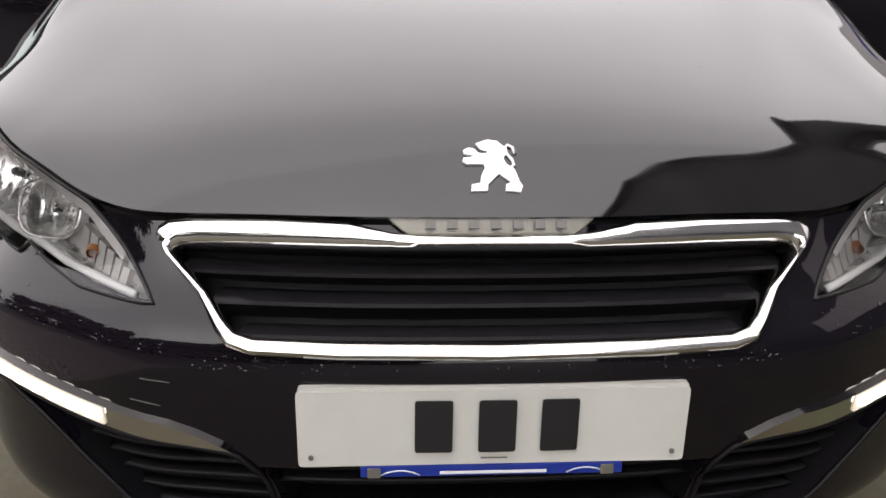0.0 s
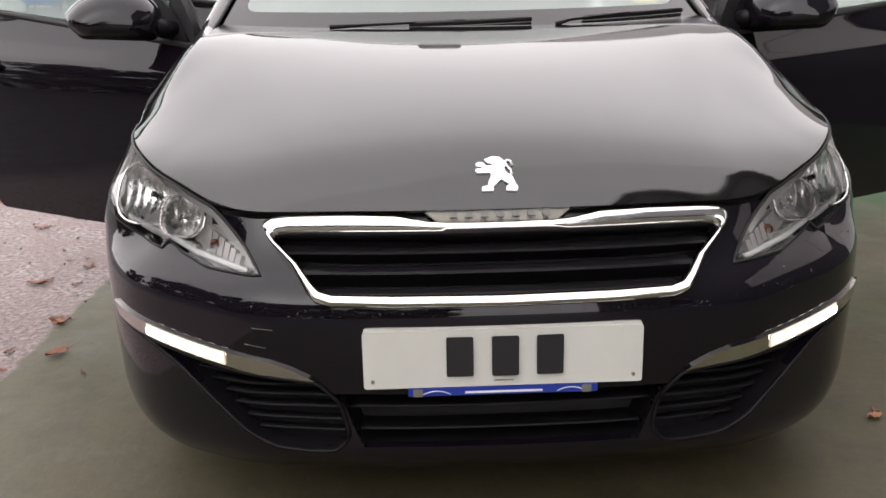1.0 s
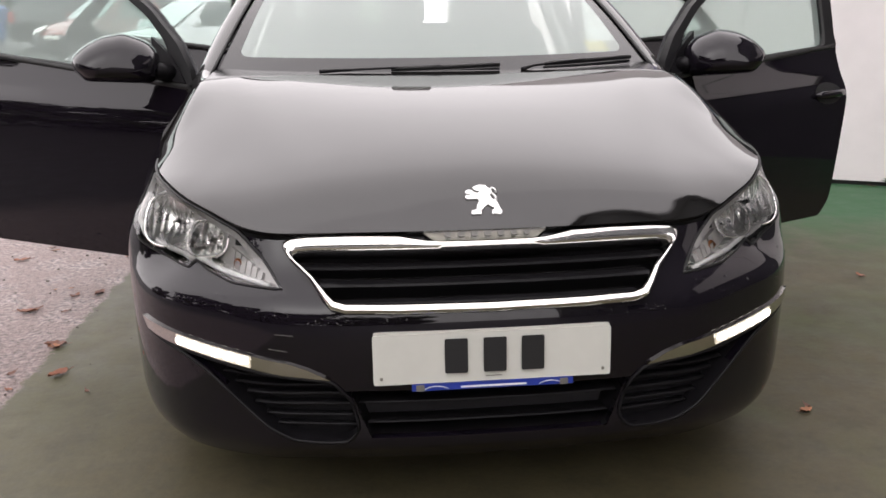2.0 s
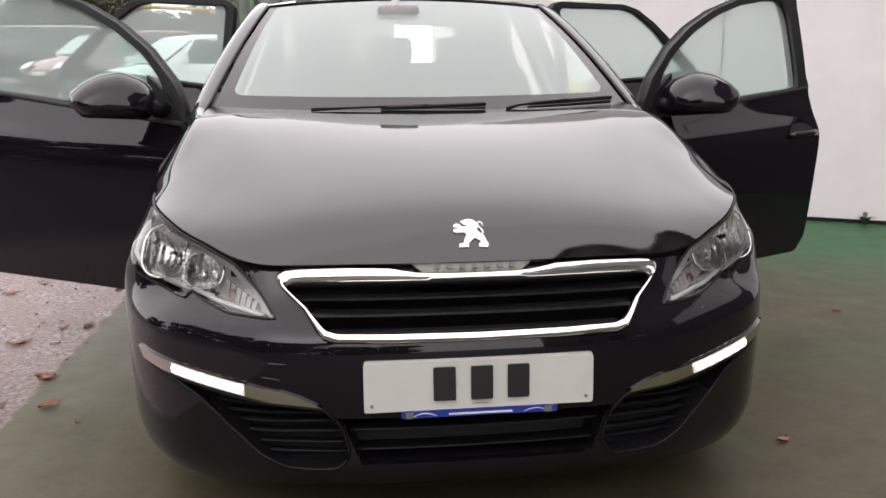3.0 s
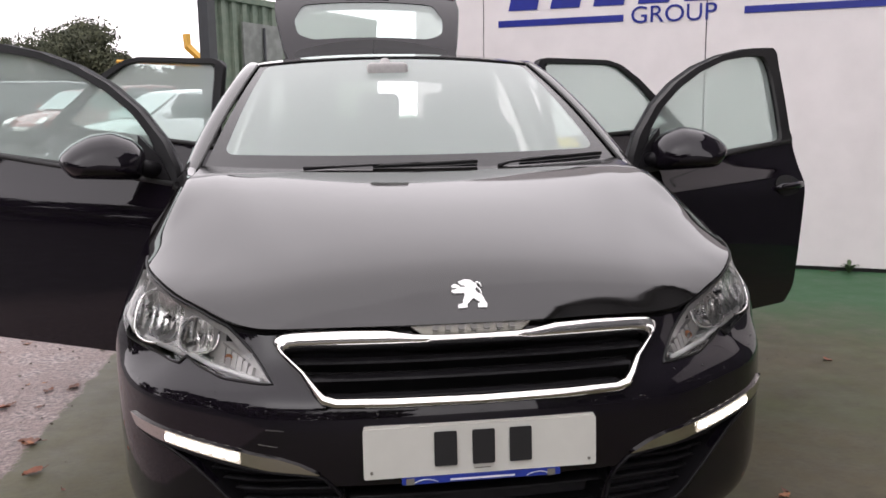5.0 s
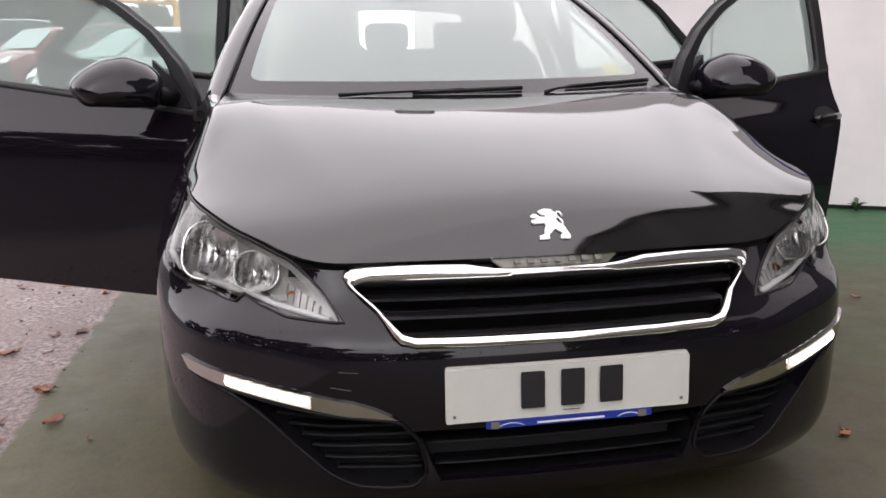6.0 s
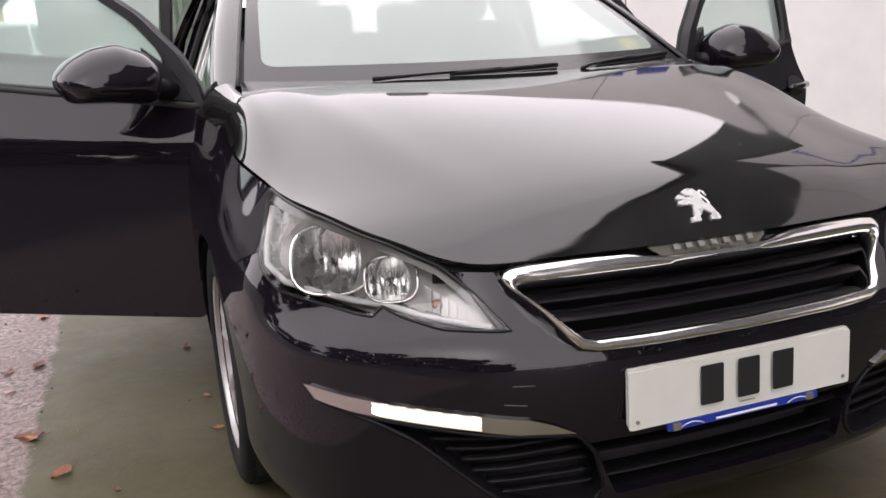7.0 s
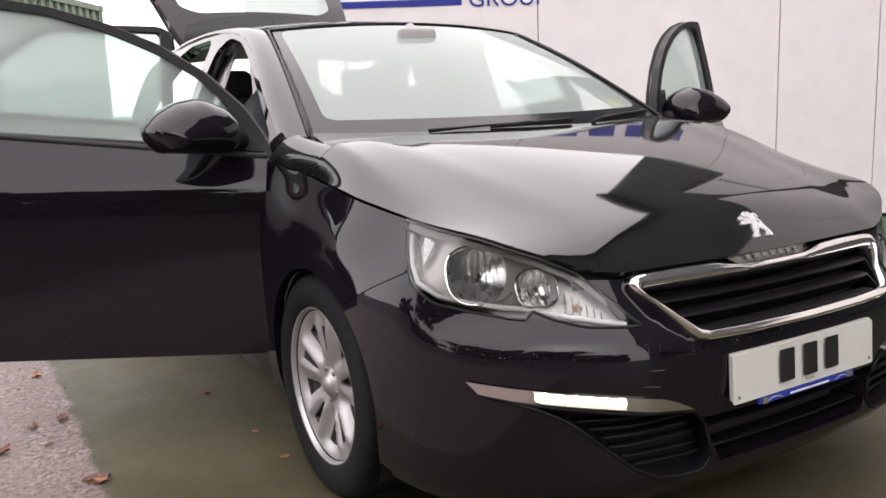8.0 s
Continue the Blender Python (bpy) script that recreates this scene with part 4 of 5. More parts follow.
# ---- doors ----
def door(name, s, hinge_y, turn, outline, window, belt, mirror, label, lift=0.0):
    c, q = math.cos(radians(turn)), math.sin(radians(turn))

    def at(d):
        def place(a, z):
            w = d - flank(min(z, 1.0)) - 0.5 * (flank(max(z, 1.0)) - flank(1.0)) + 0.006
            return (s * (0.850 + a * q + w * c), hinge_y + a * c - w * q, z + lift * a)
        return place
    core = at(-0.06)(0.5, 0.7)
    lo, hi = min(a for a, z in outline), max(a for a, z in outline)
    seam = [(lo + (hi - lo) * i / 6, belt(lo + (hi - lo) * i / 6)) for i in range(7)]
    skin = part(name, sheet(outline, at(0.0), 0.03, [[(lo - 0.2, belt(lo)), *seam, (hi + 0.2, belt(hi)), (hi + 0.2, 3), (lo - 0.2, 3)]], 0.045, core), PAINT, car, label)
    part("window_frame", sheet(outline, at(0.0), 0.03, [window, [(lo - 0.2, belt(lo) + 0.002), *[(a, z + 0.002) for a, z in seam], (hi + 0.2, belt(hi) + 0.002), (hi + 0.2, -1), (lo - 0.2, -1)]], 0.034, core), FRAME, skin, "slim black window frame")
    part("inner_panel", sheet(outline, at(-0.046), 0.06, [window], 0.0, at(0.3)(0.5, 0.7), flange=False), TRIM, skin)
    n = 60
    rim = resample(window, n)
    part("window_seal", loft([[at(0.003)(*p) for p in rim], [at(-0.036)(*p) for p in rim]], True), RUBBER, skin)
    inner = [(a + (sum(p[0] for p in window) / len(window) - a) * 0.018, z + (sum(p[1] for p in window) / len(window) - z) * 0.018) for a, z in window]
    part("seal_lip", loft([[at(0.004)(*p) for p in resample(window, n)], [at(-0.004)(*p) for p in resample(inner, n)]], True), RUBBER, skin)
    glass = part("window_pane", sheet(window, at(-0.02), 0.05, depth=0.004, core=core), PANE, skin, "clear wet side window")
    glass.visible_shadow = False
    # black frame strip round the window
    rows = []
    for k in range(25):
        a = outline_x[0] + (outline_x[1] - outline_x[0]) * k / 24
        rows.append([at(0.002)(a, belt(a) - 0.004), at(0.010)(a, belt(a) + 0.004), at(0.004)(a, belt(a) + 0.014)])
    part("belt_seal", loft(rows), RUBBER, skin)
    # pull handle
    ha, hz = handle
    pts = [at(d)(ha + x, hz + z) for x, z, d in ((-0.10, -0.004, 0.004), (-0.07, -0.002, 0.018), (0.0, 0.0, 0.024), (0.07, 0.002, 0.022), (0.10, 0.004, 0.004))]
    grip = part("handle", tube(pts, 0.015, 10, (0.7, 1, 1, 1, 0.7)), PAINT, skin)
    # flat dark oval behind the grip paints the hollow's shade
    cup = [(ha + 0.095 * math.cos(k / 16 * 2 * math.pi), hz + 0.045 * math.sin(k / 16 * 2 * math.pi)) for k in range(16)]
    part("handle_shade", sheet(cup, at(0.003), 0.02, flange=False), GAP, skin)
    if mirror:
        sail = [(0.03, 0.955), (0.17, 0.966), (0.19, 1.105), (0.10, 1.040)]
        part("mirror_mount", sheet(sail, at(0.008), 0.03, depth=0.02, core=core), PLASTIC, skin)
        mx, my, mz, mt = mirror
        turn_m = Matrix.Translation((s * mx, my, mz)) @ pose(0, 0, 0, 0, 0, s * mt)
        shape = rounded([(0.140, 0.006), (0.139, -0.028), (0.104, -0.074), (-0.104, -0.086), (-0.130, -0.072), (-0.140, -0.030), (-0.138, 0.020), (-0.102, 0.057), (-0.030, 0.083), (0.042, 0.072), (0.102, 0.042)], 0.020, 4)
        rows = []
        for y, k in ((-0.084, 0.14), (-0.080, 0.32), (-0.070, 0.51), (-0.054, 0.68), (-0.034, 0.81), (-0.010, 0.91), (0.016, 0.975), (0.040, 1.0), (0.056, 0.99), (0.060, 0.95)):
            rows.append([(s * a * k ** 0.45, y, z * k - 0.034 * (1 - k)) for a, z in shape])
        bm = crisp(loft(rows, True, True), 50)
        body = part("mirror_housing", bm, PAINT, skin, "gloss black mirror housing", m=turn_m)
        bm = bmesh.new()
        bmesh.ops.create_uvsphere(bm, u_segments=32, v_segments=16, radius=1)
        for v in bm.verts:
            x, y, z = [math.copysign(abs(k) ** 0.8, k) for k in v.co]
            v.co = (x * 0.116, y * 0.070, min(z, 0.2) * 0.034 - 0.034)
        part("mirror_base", bm, PLASTIC, skin, m=turn_m)
        foot = at(0.0)(0.10, 0.985)
        part("mirror_arm", tube([foot, Vector((s * (mx - 0.10), my + 0.02, mz - 0.035))], 0.028, 12), PLASTIC, skin)
    return skin


outline_x, handle = (0.02, 1.08), (0.955, 0.840)
front_outline = rounded([(0.05, 0.322), (0.980, 0.312), (1.035, 0.38), (1.085, 0.80), (1.098, 1.02), (1.105, 1.045), (1.092, 1.07), (1.082, 1.425), (1.06, 1.445), (0.88, 1.436), (0.68, 1.402), (0.50, 1.350), (0.345, 1.284), (0.205, 1.197), (0.085, 1.085), (0.022, 0.990), (0.0, 0.935), (0.0, 0.60), (0.02, 0.40)], 0.02)
front_window = rounded([(0.105, 0.966), (1.022, 1.030), (1.012, 1.330), (0.985, 1.405), (0.88, 1.406), (0.685, 1.379), (0.508, 1.327), (0.356, 1.261), (0.220, 1.177), (0.125, 1.082)], 0.03)
belt_f = lambda a: 0.935 + 0.082 * a
door("front_door", 1, 1.245, 62, front_outline, front_window, belt_f, (1.050, 1.285, 1.030, -12), "open black front door, glossy and wet")
door("front_door", -1, 1.245, 62, front_outline, front_window, belt_f, (1.066, 1.270, 1.042, -12), "open black front door, glossy and wet", 0.03)
outline_x, handle = (0.02, 0.93), (0.82, 0.905)
rear_outline = rounded([(0.03, 0.345), (0.52, 0.335), (0.62, 0.42), (0.70, 0.62), (0.86, 0.78), (0.95, 0.98), (0.94, 1.06), (0.86, 1.14), (0.66, 1.33), (0.55, 1.405), (0.46, 1.432), (0.05, 1.450), (0.0, 1.43), (0.015, 1.03), (0.0, 0.90), (0.0, 0.40)], 0.02)
rear_window = rounded([(0.050, 1.035), (0.76, 1.055), (0.84, 1.085), (0.652, 1.298), (0.53, 1.390), (0.455, 1.411), (0.040, 1.426)], 0.02)
belt_r = lambda a: 1.022 + 0.028 * a
door("rear_door", 1, 2.42, 70, rear_outline, rear_window, belt_r, None, "open black rear door", 0.03)
door("rear_door", -1, 2.42, 70, rear_outline, rear_window, belt_r, None, "open black rear door", 0.09)

# ---- tailgate, swung up ----
HINGE, LIFT = (3.47, 1.430), 42


def gate_at(d):
    def place(x, r):
        bow = 0.05 * (1 - (x / 0.62) ** 2) + 0.05 * math.sin(math.pi * min(1, r / 1.0))
        c, q = math.cos(radians(LIFT)), math.sin(radians(LIFT))
        w = bow - 0.04 + d
        return (x, HINGE[0] + r * c - w * q, HINGE[1] + r * q + w * c)
    return place


gate = rounded([(-0.47, -0.02), (0.47, -0.02), (0.54, 0.22), (0.575, 0.44), (0.600, 0.62), (0.595, 0.70), (0.60, 0.86), (0.55, 1.06), (-0.55, 1.06), (-0.60, 0.86), (-0.595, 0.70), (-0.600, 0.62), (-0.575, 0.44), (-0.54, 0.22)], 0.03)
gate_glass = rounded([(-0.36, 0.27), (0.36, 0.27), (0.455, 0.33), (0.475, 0.48), (0.42, 0.63), (-0.42, 0.63), (-0.475, 0.48), (-0.455, 0.33)], 0.04)
tail_core = (0, 4.2, 1.2)
tailgate = part("tailgate", sheet(gate, gate_at(0.0), 0.05, [gate_glass], 0.05, tail_core), PAINT, car, "raised black tailgate")
part("gate_lining", sheet(gate, gate_at(-0.06), 0.08, [gate_glass], flange=False), GATE_TRIM, tailgate)
part("rear_window", sheet(gate_glass, gate_at(-0.006), 0.06, depth=0.004, core=tail_core), PANE, tailgate).visible_shadow = False
part("spoiler", loft([[gate_at(0.012)(x / 10 * 0.50, -0.02), gate_at(0.030)(x / 10 * 0.50, 0.05), gate_at(0.020)(x / 10 * 0.46, 0.225 - 0.06 * (x / 10) ** 2), gate_at(-0.01)(x / 10 * 0.46, 0.235 - 0.06 * (x / 10) ** 2)] for x in range(-10, 11)]), FRAME, tailgate)
# flat dark patch in place of the shaded hollow at the gate's handle
part("handle_shade", sheet([(-0.14, 0.68), (0.14, 0.68), (0.12, 0.74), (-0.12, 0.74)], gate_at(0.004), 0.03), GAP, tailgate)
for s in (1, -1):
    part("tail_lamp", sheet([(s * 0.36, 0.76), (s * 0.585, 0.74), (s * 0.575, 0.86), (s * 0.38, 0.85)], gate_at(0.012), 0.03, depth=0.02, core=tail_core), RED_LENS, tailgate, "red tail lamp")
    part("gas_strut", tube([(s * 0.52, 3.62, 1.30), gate_at(-0.05)(s * 0.50, 0.42)], 0.009, 8), PLASTIC, tailgate)


# ---- wipers ----
def wiper(pivot, a0, a1, t0, t1):
    arm = part("wiper", tube([screen_at(pivot, 0.012, 0.015), screen_at((pivot + a0) / 2, (0.012 + t0) / 2, 0.015), screen_at(a0 * 0.55 + a1 * 0.45, t0 * 0.55 + t1 * 0.45, 0.014)], 0.0042, 8, (1.7, 1, 0.8)), PLASTIC, car, "black windscreen wiper")
    n = 14
    pts = [screen_at(a0 + (a1 - a0) * i / n, t0 + (t1 - t0) * i / n, 0.011) for i in range(n + 1)]
    part("blade", tube(pts, 0.0055, 6, [0.5] + [1] * (n - 1) + [0.5]), RUBBER, arm)
    part("blade_rubber", tube([screen_at(a0 + (a1 - a0) * i / n, t0 + (t1 - t0) * i / n, 0.006) for i in range(n + 1)], 0.005, 4), RUBBER, arm)


wiper(-0.53, -0.22, 0.27, 0.040, 0.055)
wiper(0.36, 0.48, 0.93, 0.050, 0.060)


# ---- wheels ----
FACES = []


def wheel(x, y, s):
    m = pose(x, y, 0.3155, 0, 0, 0 if s > 0 else 180)
    hub = part("wheel", lathe([(0.0, 0.035), (0.030, 0.036), (0.034, 0.030), (0.060, 0.020), (0.066, 0.0), (0.066, -0.08)], 30), ALLOY, car, "silver alloy wheel with five twin spokes", m=m)
    prof = [(0.200, 0.030), (0.220, 0.048), (0.226, 0.058), (0.240, 0.064), (0.270, 0.066), (0.296, 0.061), (0.309, 0.052), (0.314, 0.036)]
    tread = [(0.316, h) for h in (0.030, 0.010, -0.010, -0.030, -0.060, -0.090)]
    part("tyre", lathe(prof + tread + [(0.312, -0.112), (0.29, -0.13), (0.22, -0.12)], 72), TYRE, hub, "black rubber tyre")
    for k in range(60):
        a = 2 * math.pi * k / 60
        bm = box(0.028, 0.044, -0.005, 0.005, 0.300, 0.3148)
        bmesh.ops.rotate(bm, verts=bm.verts, cent=(0, 0, 0), matrix=Matrix.Rotation(a, 3, "X"))
        if k == 0:
            block = part("tread_block", bm, TYRE, hub, smooth=False)
        else:
            bm.free()
            o = new("tread_block", block.data)
            o.parent, o.matrix_basis = hub, Matrix.Rotation(a, 4, "X")
    part("rim", lathe([(0.198, -0.09), (0.194, 0.0), (0.198, 0.020), (0.211, 0.034), (0.218, 0.052), (0.222, 0.057), (0.224, 0.050)], 60), ALLOY, hub)
    part("brake_disc", lathe([(0.05, -0.02), (0.135, -0.02), (0.135, -0.04), (0.05, -0.04)], 40), HOUSING, hub)
    part("barrel_back", lathe([(0.0, -0.085), (0.19, -0.085)], 40), GAP, hub)
    def polar(r, a):
        return (r * math.sin(radians(a)), r * math.cos(radians(a)))

    def face(p, q):
        r, a = math.hypot(p, q), math.degrees(math.atan2(p, q)) % 72
        ridge = max(math.exp(-((a - c) / (4.0 + 40 * max(0.0, 0.12 - r))) ** 2) for c in (12, 60))
        valley = math.exp(-((a - 36) / 14) ** 2)
        h = 0.024 + 0.10 * max(0.0, r - 0.05) + (0.012 * ridge - 0.016 * valley) * ease(0.05, 0.10, r) * ease(0.208, 0.17, r)
        return (h, p, q)
    slots = []
    for k in range(5):
        slots.append(rounded([polar(0.108, 72 * k + 33), polar(0.108, 72 * k + 39), polar(0.178, 72 * k + 45), polar(0.182, 72 * k + 36), polar(0.178, 72 * k + 27)], 0.008))
        slots.append(rounded([polar(0.085, 72 * k - 3), polar(0.085, 72 * k + 3), polar(0.170, 72 * k + 5.5), polar(0.170, 72 * k - 5.5)], 0.005))
    if not FACES:
        FACES.append(part("spoke_face", sheet([polar(0.216, a) for a in range(0, 360, 10)], face, 0.011, slots, 0.022, (-0.3, 0, 0)), ALLOY, hub, "wide twin silver spokes"))
    else:
        o = new("spoke_face", FACES[0].data)
        o.parent = hub
    part("centre_cap", lathe([(0.0, 0.043), (0.022, 0.042), (0.027, 0.036), (0.027, 0.02)], 24), ALLOY, hub)
    for k in range(5):
        a = 2 * math.pi * (k + 0.5) / 5
        part("wheel_bolt", lathe([(0.0, 0.030), (0.008, 0.029), (0.009, 0.01)], 8), SCREW, hub, m=Matrix.Translation((0, 0.045 * math.sin(a), 0.045 * math.cos(a))))


for s in (1, -1):
    wheel(s * 0.822, 0.899, s)
    wheel(s * 0.795, REAR_Y, s)

# ---- cabin ----
rows = []
for x in [i / 10 for i in range(-10, 11)]:
    hump = 0.045 * math.exp(-((x * 0.70 + 0.37) / 0.16) ** 2)
    rows.append([(x * 0.70, 1.10 + 0.10 * x * x, 0.93), (x * 0.70, 1.20 + 0.08 * x * x, 0.975), (x * 0.70, 1.40, 0.985 + hump * 0.6), (x * 0.70, 1.58, 0.985 + hump), (x * 0.70, 1.66, 0.95 + hump), (x * 0.70, 1.70, 0.80), (x * 0.70, 1.66, 0.55)])
part("dashboard", loft(rows), TRIM, car, "grey moulded dashboard")
wheel_m = pose(-0.37, 1.78, 0.93, -25, 0, 0)
steer = part("steering_wheel", loft([[((0.175 + 0.015 * math.cos(b)) * math.cos(a), 0.015 * math.sin(b), (0.165 + 0.015 * math.cos(b)) * math.sin(a)) for b in [k * math.pi / 4 for k in range(8)]] for a in [k * math.pi / 16 for k in range(33)]], True), GLOSSY, car, m=wheel_m)
part("wheel_boss", box(-0.07, 0.07, -0.03, 0.02, -0.05, 0.05, 0.02), PLASTIC, steer)


def seat(x, y, name="front_seat"):
    base = part(name, box(x - 0.25, x + 0.25, y - 0.50, y + 0.08, 0.38, 0.62, 0.07, 4), FABRIC, car, "dark grey cloth seat")
    rows = []
    for z, w, dy, t in ((0.55, 0.25, 0.0, 0.12), (0.75, 0.270, 0.04, 0.12), (0.95, 0.260, 0.08, 0.11), (1.10, 0.22, 0.11, 0.09), (1.17, 0.15, 0.125, 0.06)):
        rows.append([(x + w * math.copysign(abs(math.cos(a)) ** 0.6, math.cos(a)), y + dy + t * math.copysign(abs(math.sin(a)) ** 0.6, math.sin(a)), z) for a in [k * math.pi / 10 for k in range(20)]])
    part("backrest", loft(rows, True, True), FABRIC, base)
    part("headrest", box(x - 0.125, x + 0.125, y + 0.07, y + 0.18, 1.17, 1.345, 0.05, 4), FABRIC, base)
    for dx in (-0.05, 0.05):
        part("headrest_post", tube([(x + dx, y + 0.125, 1.12), (x + dx, y + 0.125, 1.20)], 0.007, 8), CHROME, base)


seat(-0.37, 2.16)
seat(0.37, 2.16)
bench = part("rear_seat", box(-0.62, 0.62, 2.62, 3.05, 0.40, 0.62, 0.07, 4), FABRIC, car, "dark cloth rear bench")
part("backrest", box(-0.62, 0.62, 3.02, 3.20, 0.55, 1.15, 0.07, 4), FABRIC, bench)
for x in (-0.38, 0.0, 0.38):
    part("headrest", box(x - 0.12, x + 0.12, 3.10, 3.19, 1.14, 1.29, 0.04, 4), FABRIC, bench)
mirror = part("interior_mirror", box(-0.135, 0.030, 1.705, 1.745, 1.312, 1.378, 0.018, 3), MIRROR_GREY, car, "grey rear-view mirror")
part("mirror_stalk", tube([(-0.06, 1.725, 1.34), (-0.06, 1.77, 1.385)], 0.02, 10), MIRROR_GREY, mirror)
part("paper_slip", sheet([(0.755, 0.15), (0.865, 0.15), (0.865, 0.215), (0.755, 0.215)], lambda a, t: screen_at(a, t, -0.010), 0.03, flange=False), YELLOW, car, "yellow paper slip inside the windscreen")


# ---- sign on the white wall ----
SIGN = material("sign_blue", (0.012, 0.022, 0.25), 0.4, vary=0.12, scale=20)


def sign_block(name, poly, parent=None, label=""):
    return part(name, prism(poly, lambda u, v, w: on_wall(u, v, 0.018 + w), 0.005), SIGN, parent, label, smooth=False)


def sign_bar(name, s0, s1, z0, z1, slant=0.0, parent=None, label=""):
    return sign_block(name, [(s0, z0), (s1, z0), (s1 + slant, z1), (s0 + slant, z1)], parent, label)


sign = sign_bar("wall_sign", -1.184, -0.199, 1.842, 1.892)
tagged(sign, "dark blue lettered company sign on white wall panels", "sign")
sign_bar("sign_bar", 0.665, 1.98, 1.858, 1.908, 0, sign)
for i in range(9):
    a = -1.10 + i * 0.335
    sign_bar("letter_bar", a, a + 0.23, 1.965, 2.23, 0.06, sign)
for i in range(13):
    a = 2.66 + i * 0.066
    sign_bar("small_letter_bar", a, a + 0.036, 3.10, 3.22, 0.008, sign)
text = bpy.data.curves.new("sign_word", "FONT")
text.body, text.size, text.extrude, text.align_x = "GROUP", 0.176, 0.003, "LEFT"
word = new("sign_word", text)
word.data.materials.append(SIGN)
o = on_wall(-0.148, 1.826, 0.017)
word.matrix_basis = Matrix.Translation(o) @ pose(0, 0, 0, 90, 0, math.degrees(WANG)) @ Matrix.Diagonal((1.05, 1.0, 1, 1))
word.parent = sign

# ---- green corrugated fence ----
CLAD = material("green_cladding", (0.085, 0.125, 0.088), 0.55, vary=0.35, scale=9, bump=0.1, colour2=(0.17, 0.20, 0.15))
CLAD_GREY = material("grey_door_paint", (0.20, 0.21, 0.20), 0.6, vary=0.3, scale=8)
DARK_STEEL = material("dark_steel", (0.015, 0.018, 0.022), 0.5, vary=0.3, scale=10)
CA, CB = Vector((-1.72, 8.95, 0)), Vector((0.45, 12.2, 0))
CD = (CB - CA).normalized()
CN = Vector((CD.y, -CD.x, 0))
LONG, TALL = (CB - CA).length, 2.62
container = thing("steel_fence", "green corrugated steel fence with a grey door", "fence")


def corrugated(length, height, pitch=0.20, deep=0.035):
    prof, s = [], 0.0
    while s < length - 0.01:
        prof += [(s, 0.0), (s + pitch * 0.38, 0.0), (s + pitch * 0.5, deep), (s + pitch * 0.88, deep)]
        s += pitch
    prof.append((length, 0.0))
    return prof


prof = corrugated(LONG, TALL)
part("side_sheet", loft([[CA + CD * s + CN * (0.02 - d) + Vector((0, 0, z)) for s, d in prof] for z in (0.1, TALL)]), CLAD, container, smooth=False)
part("end_post", loft([[CA + CD * a + CN * b + Vector((0, 0, z)) for a, b in ((-0.09, 0.05), (0.05, 0.05), (0.05, -0.10), (-0.09, -0.10))] for z in (0.0, TALL + 0.02)], True, True), DARK_STEEL, container, smooth=False)
part("top_rail", loft([[CA + CD * s + CN * b + Vector((0, 0, z)) for b, z in ((0.04, TALL - 0.03), (0.04, TALL + 0.05), (-0.06, TALL + 0.05), (-0.06, TALL - 0.03))] for s in (0, LONG)], True, True), CLAD, container, smooth=False)
gate_part = part("door", loft([[CA + CD * s + CN * b + Vector((0, 0, z)) for b, z in ((0.03, 0.1), (0.03, 2.35), (0.055, 2.35), (0.055, 0.1))] for s in (0.55, 1.35)], True, True), CLAD_GREY, container, "faded grey steel door", smooth=False)
part("door_bar", tube([CA + CD * 0.95 + CN * 0.075 + Vector((0, 0, 0.2)), CA + CD * 0.95 + CN * 0.075 + Vector((0, 0, 2.3))], 0.018), DARK_STEEL, gate_part)


# ---- parked vehicles far behind ----
CAR_GLASS = material("parked_glass", (0.03, 0.045, 0.045), 0.06, spec=0.6)
# pale teal stands in for the sky mirrored in parked windscreens
CAR_SCREEN = material("sky_pale_parked_screen", (0.30, 0.38, 0.37), 0.12, spec=0.6, vary=0.12, scale=8)
BUMPER_GREY = material("grey_bumper", (0.035, 0.036, 0.038), 0.5, vary=0.2, scale=20)
LAMP_CLEAR = material("parked_lamp", (0.75, 0.75, 0.72), 0.2, 0.6)


